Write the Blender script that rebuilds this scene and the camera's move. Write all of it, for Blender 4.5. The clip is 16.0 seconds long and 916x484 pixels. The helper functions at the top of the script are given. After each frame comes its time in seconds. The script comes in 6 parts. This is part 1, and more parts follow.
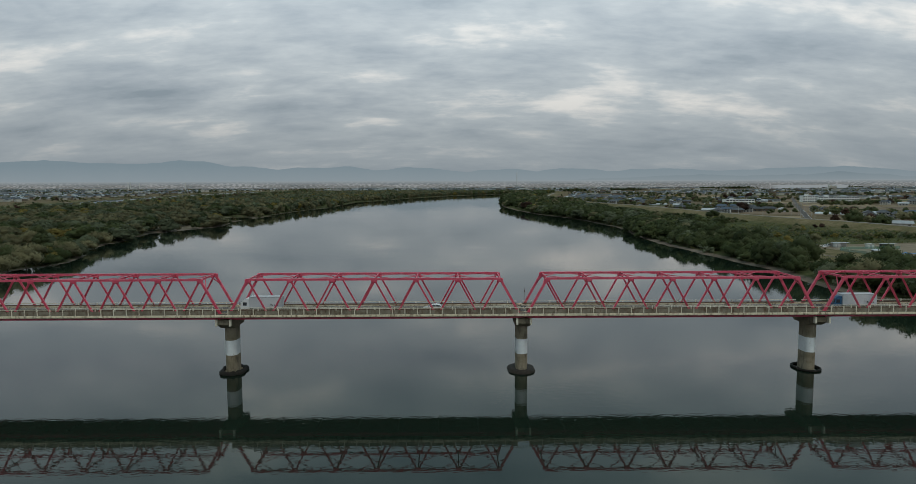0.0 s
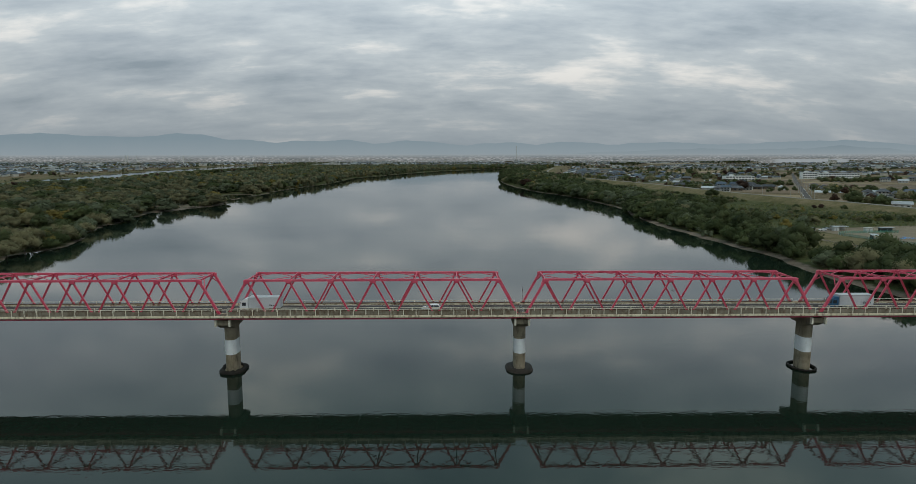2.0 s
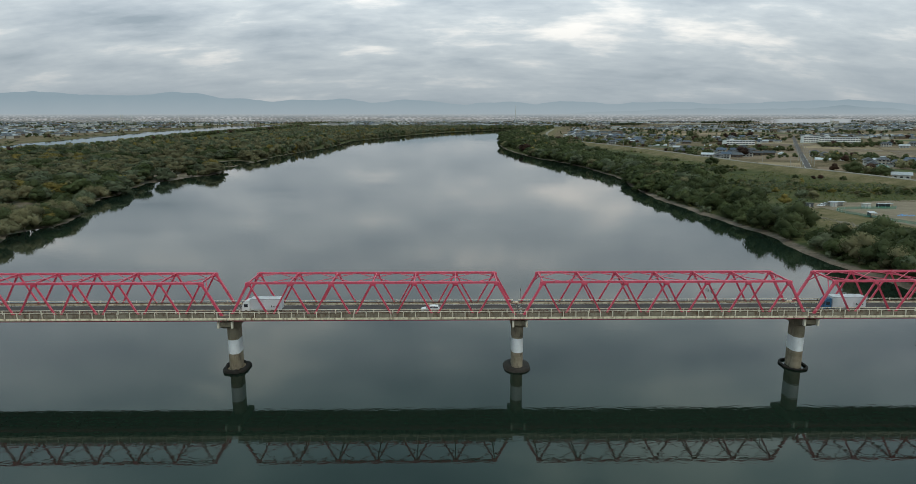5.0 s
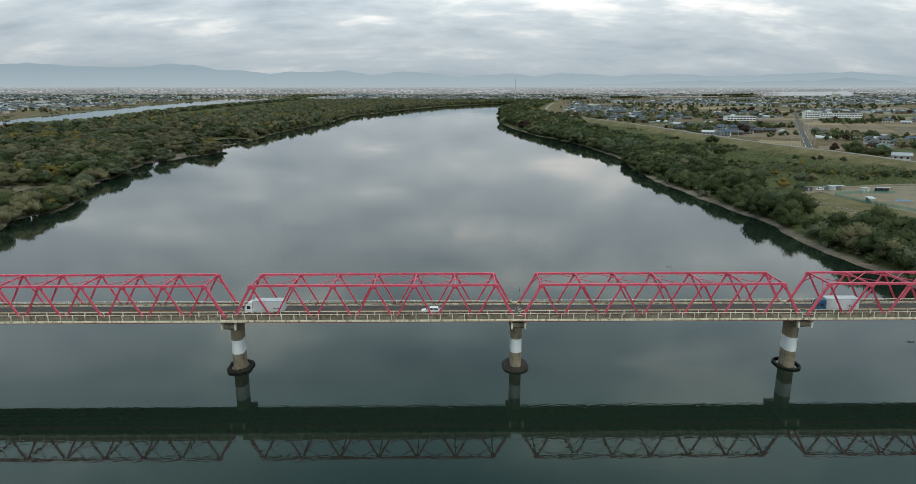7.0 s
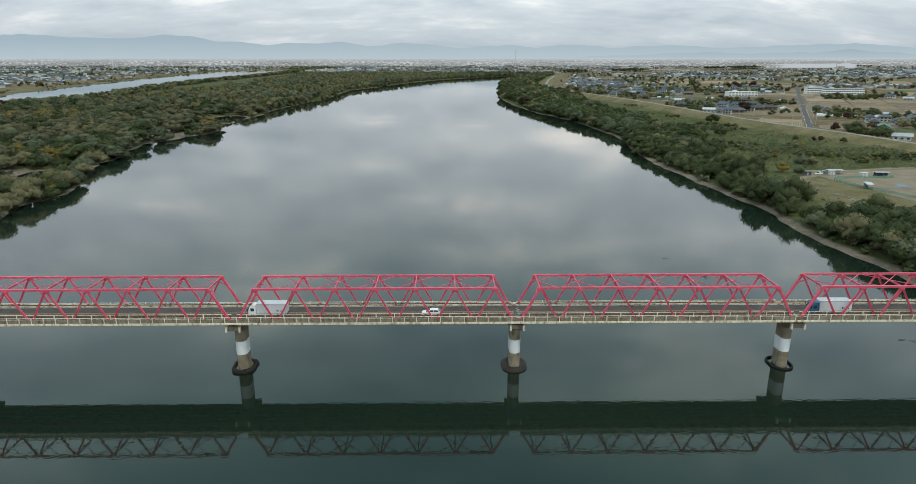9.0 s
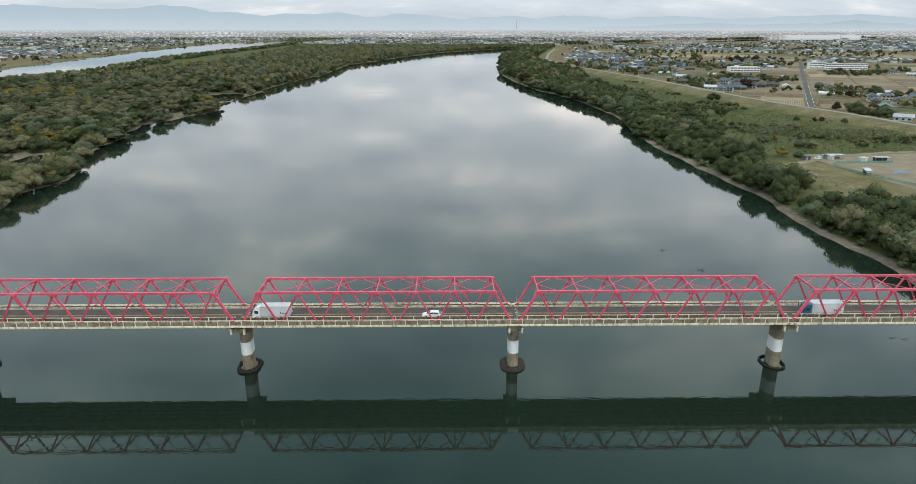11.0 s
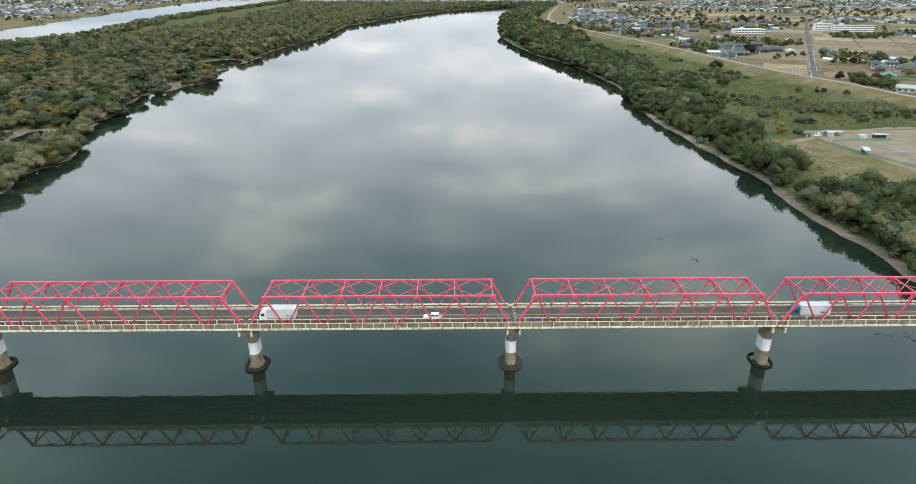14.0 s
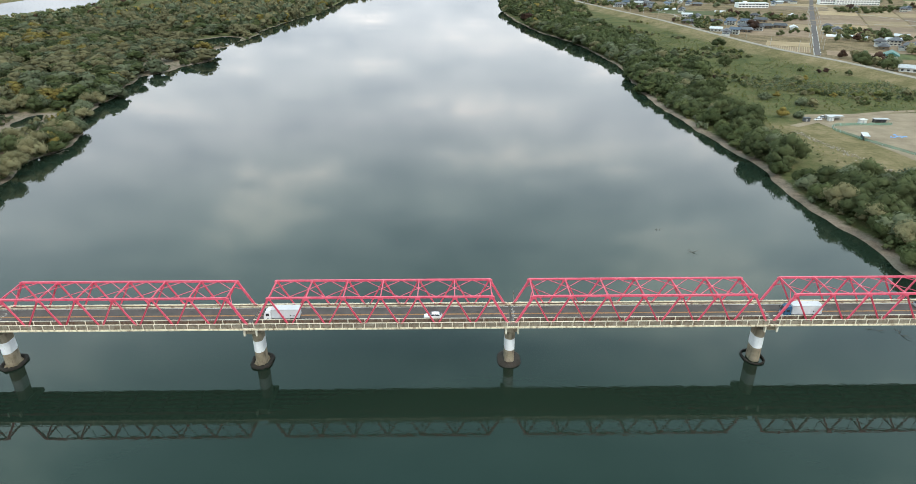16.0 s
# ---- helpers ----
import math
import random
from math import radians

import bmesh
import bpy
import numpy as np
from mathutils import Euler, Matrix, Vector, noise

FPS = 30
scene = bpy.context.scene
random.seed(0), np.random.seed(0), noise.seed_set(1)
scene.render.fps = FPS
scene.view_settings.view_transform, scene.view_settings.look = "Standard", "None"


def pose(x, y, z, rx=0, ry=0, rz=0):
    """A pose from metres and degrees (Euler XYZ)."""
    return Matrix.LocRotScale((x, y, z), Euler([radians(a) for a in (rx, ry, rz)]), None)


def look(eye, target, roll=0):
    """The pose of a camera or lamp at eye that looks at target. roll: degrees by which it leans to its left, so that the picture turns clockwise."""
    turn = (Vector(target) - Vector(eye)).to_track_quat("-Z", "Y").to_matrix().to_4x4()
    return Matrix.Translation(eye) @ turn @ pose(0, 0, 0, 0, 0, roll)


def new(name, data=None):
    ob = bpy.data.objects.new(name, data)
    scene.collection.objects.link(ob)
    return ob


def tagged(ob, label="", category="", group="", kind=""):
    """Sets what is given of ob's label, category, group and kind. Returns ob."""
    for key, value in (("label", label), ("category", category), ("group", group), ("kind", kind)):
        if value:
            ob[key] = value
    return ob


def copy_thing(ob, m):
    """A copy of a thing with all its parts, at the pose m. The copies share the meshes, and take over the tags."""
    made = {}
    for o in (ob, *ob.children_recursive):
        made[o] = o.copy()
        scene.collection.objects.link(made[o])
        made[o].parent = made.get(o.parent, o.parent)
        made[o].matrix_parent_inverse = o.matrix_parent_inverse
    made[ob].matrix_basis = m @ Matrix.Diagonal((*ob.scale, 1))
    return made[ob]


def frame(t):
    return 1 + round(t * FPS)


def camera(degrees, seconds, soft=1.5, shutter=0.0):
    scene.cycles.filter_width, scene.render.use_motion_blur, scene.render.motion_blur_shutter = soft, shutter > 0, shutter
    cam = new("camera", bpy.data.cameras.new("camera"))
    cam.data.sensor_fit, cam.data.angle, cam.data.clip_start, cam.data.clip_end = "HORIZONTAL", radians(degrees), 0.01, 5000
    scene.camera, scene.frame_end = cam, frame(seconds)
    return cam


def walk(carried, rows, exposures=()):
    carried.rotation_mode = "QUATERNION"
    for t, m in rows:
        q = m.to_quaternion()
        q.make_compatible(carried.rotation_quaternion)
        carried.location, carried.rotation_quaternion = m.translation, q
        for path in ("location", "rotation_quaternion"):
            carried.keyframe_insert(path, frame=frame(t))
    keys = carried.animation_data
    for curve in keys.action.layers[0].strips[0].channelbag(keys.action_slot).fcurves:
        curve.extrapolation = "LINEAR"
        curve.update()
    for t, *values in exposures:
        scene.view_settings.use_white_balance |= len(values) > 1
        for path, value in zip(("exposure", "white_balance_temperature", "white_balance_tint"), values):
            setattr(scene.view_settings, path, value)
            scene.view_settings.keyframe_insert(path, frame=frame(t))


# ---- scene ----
cam = camera(70.81, 16.0, soft=0.65)
# seconds, eye, yaw, pitch, lean of the rising camera
PATH = [
    (0.0, -14.929, -133.584, 40.603, -0.515, -5.193, 0.188),
    (1.0, -14.844, -133.133, 43.452, -0.555, -6.382, 0.139),
    (2.0, -14.802, -132.835, 46.376, -0.596, -7.577, 0.101),
    (3.0, -14.793, -132.658, 49.386, -0.635, -8.777, 0.070),
    (4.0, -14.808, -132.574, 52.490, -0.674, -9.981, 0.045),
    (5.0, -14.840, -132.557, 55.695, -0.710, -11.190, 0.026),
    (6.0, -14.880, -132.585, 59.002, -0.743, -12.401, 0.009),
    (7.0, -14.924, -132.640, 62.410, -0.773, -13.616, -0.004),
    (8.0, -14.965, -132.706, 65.913, -0.798, -14.832, -0.015),
    (9.0, -14.999, -132.773, 69.505, -0.818, -16.050, -0.024),
    (10.0, -15.022, -132.832, 73.172, -0.834, -17.268, -0.031),
    (11.0, -15.032, -132.879, 76.899, -0.843, -18.486, -0.035),
    (12.0, -15.026, -132.912, 80.669, -0.847, -19.702, -0.035),
    (13.0, -15.002, -132.934, 84.459, -0.844, -20.916, -0.031),
    (14.0, -14.961, -132.950, 88.244, -0.835, -22.126, -0.022),
    (15.0, -14.903, -132.971, 91.995, -0.819, -23.332, -0.006),
    (16.0, -14.829, -133.007, 95.679, -0.797, -24.533, 0.020),
]
EXPOSURES = [(0.0, -0.60, 6500, 10), (4.0, -0.23, 6500, 10), (7.0, 0.12, 6500, 10), (9.0, 0.36, 6550, 11), (12.5, 0.79, 6650, 14.5), (16.0, 1.08, 6650, 14.5)]
walk(cam, [(t, pose(x, y, z, 90 + pitch, 0, yaw) @ pose(0, 0, 0, 0, 0, -lean)) for t, x, y, z, yaw, pitch, lean in PATH], EXPOSURES)

# ---- world: an overcast sky over a pale Nishita sky ----
SUN_ELEV, SUN_ROT = radians(52), radians(204)
world = bpy.data.worlds.new("overcast_sky")
scene.world = world
world.use_nodes = True


class Nodes:
    """Short-hand for a node tree."""

    def __init__(self, tree):
        self.tree = tree

    def add(self, kind, links=None, **props):
        n = self.tree.nodes.new(kind)
        for k, v in props.items():
            setattr(n, k, v)
        for key, v in (links or {}).items():
            sock = n.inputs[key]
            if isinstance(v, bpy.types.NodeSocket):
                self.tree.links.new(v, sock)
            else:
                sock.default_value = v
        return n

    def math(self, op, a, b=0.0, c=0.0):
        return self.add("ShaderNodeMath", {0: a, 1: b, 2: c}, operation=op).outputs[0]

    def mix(self, f, a, b, mode="MIX"):
        n = self.add("ShaderNodeMix", {0: f, 6: a, 7: b}, data_type="RGBA", blend_type=mode)
        return n.outputs[2]

    def ramp(self, f, stops):
        n = self.add("ShaderNodeValToRGB", {0: f})
        els = n.color_ramp.elements
        while len(els) < len(stops):
            els.new(0.5)
        for e, (p, col) in zip(els, stops):
            e.position = p
            e.color = (*col, 1) if len(col) == 3 else col
        return n.outputs[0]

    def noise(self, vec, scale, detail=4.0, rough=0.5, dist=0.0):
        n = self.add("ShaderNodeTexNoise", {"Scale": scale, "Detail": detail, "Roughness": rough, "Distortion": dist})
        if vec is not None:
            self.tree.links.new(vec, n.inputs["Vector"])
        return n.outputs[0]

    def mapped(self, vec, scale=(1, 1, 1), loc=(0, 0, 0), rot=(0, 0, 0)):
        return self.add("ShaderNodeMapping", {0: vec, 1: loc, 2: rot, 3: scale}).outputs[0]


def build_world():
    world.node_tree.nodes.clear()
    N = Nodes(world.node_tree)
    way = N.add("ShaderNodeTexCoord").outputs["Generated"]
    sep = N.add("ShaderNodeSeparateXYZ", {0: way})
    up = N.math("MAXIMUM", sep.outputs[2], 0.0)
    den = N.math("ADD", up, 0.28)
    u = N.math("DIVIDE", sep.outputs[0], den)
    v = N.math("DIVIDE", sep.outputs[1], den)
    flat = N.add("ShaderNodeCombineXYZ", {0: u, 1: v, 2: 0.0}).outputs[0]
    broad = N.noise(N.mapped(flat, (0.72, 1.0, 1), (3.1, 1.7, 0), (0, 0, 0.25)), 2.3, 5, 0.52, 0.25)
    fine = N.noise(N.mapped(flat, (0.66, 1.3, 1), (0.4, 5.2, 0), (0, 0, -0.12)), 5.0, 7, 0.58, 0.2)
    wisps = N.noise(N.mapped(flat, (0.6, 1.5, 1), (6.3, 2.2, 0), (0, 0, 0.1)), 15.0, 6, 0.6, 0.3)
    both = N.math("ADD", N.math("MULTIPLY", broad, 0.66), N.math("ADD", N.math("MULTIPLY", fine, 0.29), N.math("MULTIPLY", N.math("SUBTRACT", wisps, 0.15), 0.11)))
    cloud = N.ramp(both, [(0.35, (0.25, 0.298, 0.34)), (0.45, (0.36, 0.405, 0.445)), (0.55, (0.475, 0.515, 0.54)), (0.65, (0.79, 0.765, 0.73))])
    low = N.add("ShaderNodeMapRange", {0: up, 1: 0.0, 2: 0.14, 3: 1.0, 4: 0.0}).outputs[0]
    cloud = N.mix(N.math("MULTIPLY", N.math("POWER", low, 1.5), 0.85), cloud, (0.378, 0.437, 0.478, 1))
    gain = N.ramp(up, [(0.0, (0.337, 0.342, 0.345)), (0.07, (0.415, 0.422, 0.424)), (0.25, (0.655, 0.671, 0.672)), (0.37, (0.56, 0.655, 0.66)), (0.47, (0.475, 0.625, 0.635)), (0.72, (0.23, 0.455, 0.47)), (0.84, (0.46, 0.55, 0.56)), (1.0, (0.62, 0.62, 0.61))])
    cloud = N.mix(1.0, cloud, N.mix(1.0, gain, (3.0, 3.0, 3.0, 1), "MULTIPLY"), "MULTIPLY")
    sky = N.add("ShaderNodeTexSky", sky_type="NISHITA", sun_disc=False, sun_elevation=SUN_ELEV, sun_rotation=SUN_ROT, air_density=1.5, dust_density=3.0).outputs[0]
    clear = N.mix(1.0, sky, (0.09, 0.09, 0.09, 1), "MULTIPLY")
    col = N.mix(0.93, clear, cloud)
    bg = N.add("ShaderNodeBackground", {0: col, 1: 1.0})
    out = N.add("ShaderNodeOutputWorld")
    world.node_tree.links.new(bg.outputs[0], out.inputs[0])


build_world()
sun = new("sun", bpy.data.lights.new("sun", "SUN"))
sun.data.energy, sun.data.angle, sun.data.color = 0.95, radians(25), (1.0, 0.90, 0.78)
sun.matrix_world = look((0, 0, 300), (-95, 213, 0))

# ---- materials ----


def material(name, build):
    """A node material; build(N) returns the sockets of a Principled BSDF as a dictionary, with an optional bump height."""
    m = bpy.data.materials.new(name)
    m.use_nodes = True
    m.node_tree.nodes.clear()
    N = Nodes(m.node_tree)
    vals = build(N)
    height = vals.pop("height", None)
    bump = vals.pop("bump", (0.3, 0.05))
    p = N.add("ShaderNodeBsdfPrincipled", vals)
    if height is not None:
        b = N.add("ShaderNodeBump", {"Strength": bump[0], "Distance": bump[1], "Height": height})
        m.node_tree.links.new(b.outputs[0], p.inputs["Normal"])
    out = N.add("ShaderNodeOutputMaterial")
    m.node_tree.links.new(p.outputs[0], out.inputs[0])
    return m


def worn(name, col_a, col_b, scale=0.5, rough=0.7, grain=8.0, metal=0.0, stain=None, stain_amount=0.0, bump=(0.2, 0.02), per_object=0.0, per_island=0.0, stops=(0.35, 0.65), spec=0.22):
    """A weathered surface in metres: two tones at a broad and a fine scale, optional stains, and chance variation by object or island."""

    def build(N):
        pos = N.add("ShaderNodeNewGeometry").outputs["Position"]
        big = N.noise(pos, scale, 4, 0.55)
        small = N.noise(pos, grain, 3, 0.6)
        f = N.math("ADD", N.math("MULTIPLY", big, 0.7), N.math("MULTIPLY", small, 0.3))
        col = N.ramp(f, [(stops[0], col_a), (stops[1], col_b)])
        if stain:
            s = N.noise(N.mapped(pos, (1, 1, 0.35), (7, 3, 1)), scale * 2.3, 6, 0.65)
            mask = N.add("ShaderNodeMapRange", {0: s, 1: 0.62 - 0.3 * stain_amount, 2: 0.74 - 0.2 * stain_amount, 3: 0.0, 4: 0.85}).outputs[0]
            col = N.mix(mask, col, (*stain, 1))
        rnd = None
        if per_object:
            rnd, amount = N.add("ShaderNodeObjectInfo").outputs["Random"], per_object
        if per_island:
            rnd, amount = N.add("ShaderNodeNewGeometry").outputs["Random Per Island"], per_island
        if rnd is not None:
            k = N.add("ShaderNodeMapRange", {0: rnd, 1: 0.0, 2: 1.0, 3: 1 - amount, 4: 1 + amount}).outputs[0]
            col = N.mix(1.0, col, N.add("ShaderNodeCombineXYZ", {0: k, 1: k, 2: k}).outputs[0], "MULTIPLY")
        return {"Base Color": col, "Roughness": rough, "Metallic": metal, "Specular IOR Level": spec, "height": small, "bump": bump}

    return material(name, build)


RED = worn("red_bridge_paint", (0.55, 0.052, 0.10), (0.66, 0.105, 0.16), 0.6, 0.42, 12.0, stain=(0.25, 0.06, 0.05), stain_amount=0.1, bump=(0.1, 0.01), spec=0.5)
CONCRETE = worn("stained_deck_concrete", (0.46, 0.40, 0.29), (0.68, 0.60, 0.46), 0.5, 0.9, 6.0, stain=(0.12, 0.06, 0.035), stain_amount=0.50)
EDGE_CREAM = worn("cream_edge_beam_paint", (0.62, 0.53, 0.38), (0.80, 0.71, 0.54), 0.6, 0.85, 5.0, stain=(0.15, 0.065, 0.03), stain_amount=0.42)
PIER_CONCRETE = worn("brown_grey_pier_concrete", (0.18, 0.145, 0.095), (0.31, 0.26, 0.19), 0.5, 0.9, 5.0, stain=(0.09, 0.075, 0.055), stain_amount=0.3)
WHITE_BAND = worn("white_painted_band", (0.66, 0.67, 0.68), (0.78, 0.79, 0.80), 0.8, 0.6, 6.0, stain=(0.5, 0.47, 0.42), stain_amount=0.05)
RAIL = worn("beige_rail_paint", (0.60, 0.55, 0.44), (0.76, 0.70, 0.58), 0.8, 0.7, 9.0, stain=(0.2, 0.1, 0.06), stain_amount=0.28)
GUARD = worn("rusty_guard_rail", (0.10, 0.072, 0.052), (0.19, 0.145, 0.11), 0.9, 0.75, 9.0, stain=(0.09, 0.036, 0.022), stain_amount=0.5)
ASPHALT = worn("grey_asphalt", (0.068, 0.060, 0.058), (0.105, 0.092, 0.088), 0.35, 0.92, 7.0, stain=(0.045, 0.043, 0.045), stain_amount=0.2)
LINE_WHITE = worn("worn_white_line", (0.5, 0.5, 0.48), (0.7, 0.7, 0.68), 1.5, 0.8)
JOINT = worn("pale_joint_filler", (0.20, 0.19, 0.175), (0.34, 0.33, 0.31), 1.5, 0.85)
LINE_ORANGE = worn("worn_orange_line", (0.42, 0.19, 0.05), (0.55, 0.27, 0.09), 1.5, 0.8)
RUBBER = worn("black_fender_rubber", (0.010, 0.009, 0.008), (0.028, 0.024, 0.020), 0.8, 0.8, 5.0, stain=(0.07, 0.05, 0.035), stain_amount=0.15, bump=(0.5, 0.05))
FENDER_BROWN = worn("dark_brown_fender", (0.022, 0.018, 0.015), (0.052, 0.043, 0.036), 0.8, 0.75, 5.0, bump=(0.4, 0.04))


def water_build(N):
    pos = N.add("ShaderNodeNewGeometry").outputs["Position"]
    a = N.noise(N.mapped(pos, (0.55, 1.5, 1)), 1.0, 2.0, 0.5, 0.4)
    b = N.noise(N.mapped(pos, (0.012, 0.03, 1)), 1.0, 3, 0.5)
    patch = N.add("ShaderNodeMapRange", {0: b, 1: 0.4, 2: 0.65, 3: 0.35, 4: 1.0}).outputs[0]
    h = N.math("MULTIPLY", a, patch)
    tint = N.ramp(b, [(0.3, (0.0080, 0.0160, 0.0112)), (0.7, (0.0108, 0.0200, 0.0130))])
    return {"Base Color": tint, "Roughness": 0.008, "IOR": 1.33, "height": h, "bump": (0.20, 0.05)}


WATER = material("calm_green_river_water", water_build)


def ground_build(N):
    pos = N.add("ShaderNodeNewGeometry").outputs["Position"]
    sand = N.add("ShaderNodeAttribute", attribute_name="sand").outputs["Fac"]
    dry = N.add("ShaderNodeAttribute", attribute_name="dry").outputs["Fac"]
    farm = N.add("ShaderNodeAttribute", attribute_name="farm").outputs["Fac"]
    n1 = N.noise(pos, 0.05, 6, 0.65)
    n2 = N.noise(pos, 0.35, 5, 0.65)
    n3 = N.noise(pos, 1.6, 4, 0.6)
    f = N.math("ADD", N.math("MULTIPLY", n1, 0.5), N.math("ADD", N.math("MULTIPLY", n2, 0.3), N.math("MULTIPLY", n3, 0.2)))
    f = N.math("ADD", N.math("MULTIPLY", N.math("SUBTRACT", f, 0.5), 1.45), 0.5)
    grass = N.ramp(f, [(0.33, (0.036, 0.044, 0.018)), (0.43, (0.058, 0.068, 0.026)), (0.52, (0.078, 0.082, 0.033)), (0.60, (0.108, 0.096, 0.047)), (0.68, (0.066, 0.072, 0.028))])
    straw = N.ramp(f, [(0.36, (0.098, 0.088, 0.040)), (0.5, (0.148, 0.122, 0.064)), (0.62, (0.205, 0.160, 0.094))])
    soil = N.ramp(f, [(0.38, (0.085, 0.070, 0.037)), (0.48, (0.140, 0.106, 0.064)), (0.58, (0.195, 0.145, 0.090)), (0.66, (0.105, 0.090, 0.044))])
    mud = N.ramp(f, [(0.38, (0.108, 0.085, 0.065)), (0.6, (0.215, 0.172, 0.135))])
    col = N.mix(dry, grass, straw)
    col = N.mix(farm, col, soil)
    edge = N.math("ADD", sand, N.math("MULTIPLY", N.math("SUBTRACT", n2, 0.5), 0.6))
    edge = N.add("ShaderNodeMapRange", {0: edge, 1: 0.35, 2: 0.6, 3: 0.0, 4: 1.0}).outputs[0]
    col = N.mix(edge, col, mud)
    return {"Base Color": col, "Roughness": 1.0, "Specular IOR Level": 0.06, "height": n3, "bump": (0.6, 0.3)}


GROUND = material("river_plain_ground", ground_build)

# ---- mesh helpers ----


def mesh_object(name, verts, faces, mat, parent=None, label="", smooth=False):
    me = bpy.data.meshes.new(name)
    me.from_pydata([tuple(v) for v in verts], [], [tuple(f) for f in faces])
    me.update()
    if smooth:
        me.polygons.foreach_set("use_smooth", [True] * len(me.polygons))
    for m in mat if isinstance(mat, (list, tuple)) else [mat]:
        me.materials.append(m)
    ob = new(name, me)
    ob.parent = parent
    if label:
        tagged(ob, label)
    return ob


def part(name, bm, mat, parent, label="", smooth=False):
    """Links a bmesh as one mesh object under a thing or a part."""
    me = bpy.data.meshes.new(name)
    bm.to_mesh(me)
    bm.free()
    if smooth:
        me.polygons.foreach_set("use_smooth", [True] * len(me.polygons))
    me.materials.append(mat)
    ob = new(name, me)
    ob.parent = parent
    if label:
        tagged(ob, label)
    return ob


def shared(name, me, parent, m=None, label=""):
    """One more object on a mesh that alike pieces share."""
    ob = new(name, me)
    ob.parent = parent
    if m is not None:
        ob.matrix_basis = m
    if label:
        tagged(ob, label)
    return ob


def box(bm, x0, x1, y0, y1, z0, z1, bevel=0.0):
    r = bmesh.ops.create_cube(bm, size=1.0, matrix=Matrix.LocRotScale(((x0 + x1) / 2, (y0 + y1) / 2, (z0 + z1) / 2), None, (x1 - x0, y1 - y0, z1 - z0)))
    if bevel:
        edges = list({e for v in r["verts"] for e in v.link_edges})
        bmesh.ops.bevel(bm, geom=edges, offset=bevel, segments=1, affect="EDGES")


def beam(bm, a, b, w, h, flange=0.0):
    """A member from a to b, w wide sideways and h deep; with flange it has an H section."""
    a, b = Vector(a), Vector(b)
    d = b - a
    rot = d.to_track_quat("X", "Z").to_matrix().to_4x4()
    m = Matrix.Translation((a + b) / 2) @ rot
    bits = [(d.length, w, h, 0)] if not flange else [(d.length, w, flange, h / 2 - flange / 2), (d.length, w, flange, -h / 2 + flange / 2), (d.length, flange, h - 2 * flange, 0)]
    for lx, ly, lz, dz in bits:
        bmesh.ops.create_cube(bm, size=1.0, matrix=m @ Matrix.Translation((0, 0, dz)) @ Matrix.Diagonal((lx, ly, lz, 1)))


def thing(name, label, category, group="", kind="", at=None):
    ob = new(name)
    if at is not None:
        ob.matrix_basis = at
    return tagged(ob, label, category, group, kind)


# ---- the plan of the land: shores and levees as lines (x, y) ----
LEFT_SHORE = [(-205, -1800), (-206, 0), (-210, 100), (-214, 145), (-220, 170), (-216, 190), (-215, 200), (-220, 226), (-232, 246), (-247, 286), (-249, 318), (-258, 345), (-260, 380), (-263, 398), (-254, 440), (-240, 475), (-237, 500), (-254, 556), (-252, 605), (-246, 655), (-252, 740), (-240, 870), (-222, 980), (-224, 1272), (-188, 1405), (-123, 1679), (-30, 1958), (112, 2197), (218, 2338), (330, 2480)]
RIGHT_SHORE = [(170, -1800), (150, -100), (140, 0), (134, 30), (130, 51), (133, 74), (131, 90), (128, 104), (129, 125), (132, 149), (133, 171), (129, 197), (127, 235), (123, 294), (125, 340), (128, 379), (136, 425), (134, 470), (128, 552), (120, 618), (97, 704), (81, 835), (74, 963), (76, 1043), (92, 1300), (120, 1600), (175, 1856), (235, 2150), (320, 2480)]
LEVEE = [(375, -1800), (362, 0), (350, 200), (337, 345), (324, 428), (303, 500), (290, 610), (272, 790), (247, 940), (224, 1090), (205, 1240), (210, 1400), (260, 1700), (340, 2100), (430, 2500)]
WEST_NEAR = [(-700, -1800), (-690, 0), (-672, 600), (-650, 814), (-628, 984), (-700, 1408), (-712, 1766), (-720, 2300), (-735, 2776), (-800, 3300), (-960, 3650), (-960, 4900)]
WEST_FAR = [(-790, -1800), (-785, 0), (-800, 700), (-830, 1068), (-905, 1450), (-960, 1766), (-1060, 2500), (-1150, 3120), (-1100, 3400), (-955, 3650), (-955, 4900)]
WEST_LEVEE = [(-600, -1800), (-590, 0), (-560, 700), (-520, 1000), (-500, 1300), (-520, 1700), (-560, 2300), (-600, 2800), (-640, 4900)]


def along(line, y):
    pts = np.array(line, float)
    return np.interp(y, pts[:, 1], pts[:, 0])


def bump_to(d, w):
    return np.clip(d / w, 0, 1)


def wiggle(x, y, s, seed=0.0):
    return (np.sin(x * s + 1.3 * np.sin(y * s * 0.7 + seed)) + np.sin(y * s * 1.13 + 1.7 * np.sin(x * s * 0.61 + seed * 2))) * 0.5


PONDS = [(-276, 620, 25, 42), (-340, 655, 22, 20), (-279, 446, 8, 16), (-262, 205, 9, 13), (-270, 258, 5, 14)]


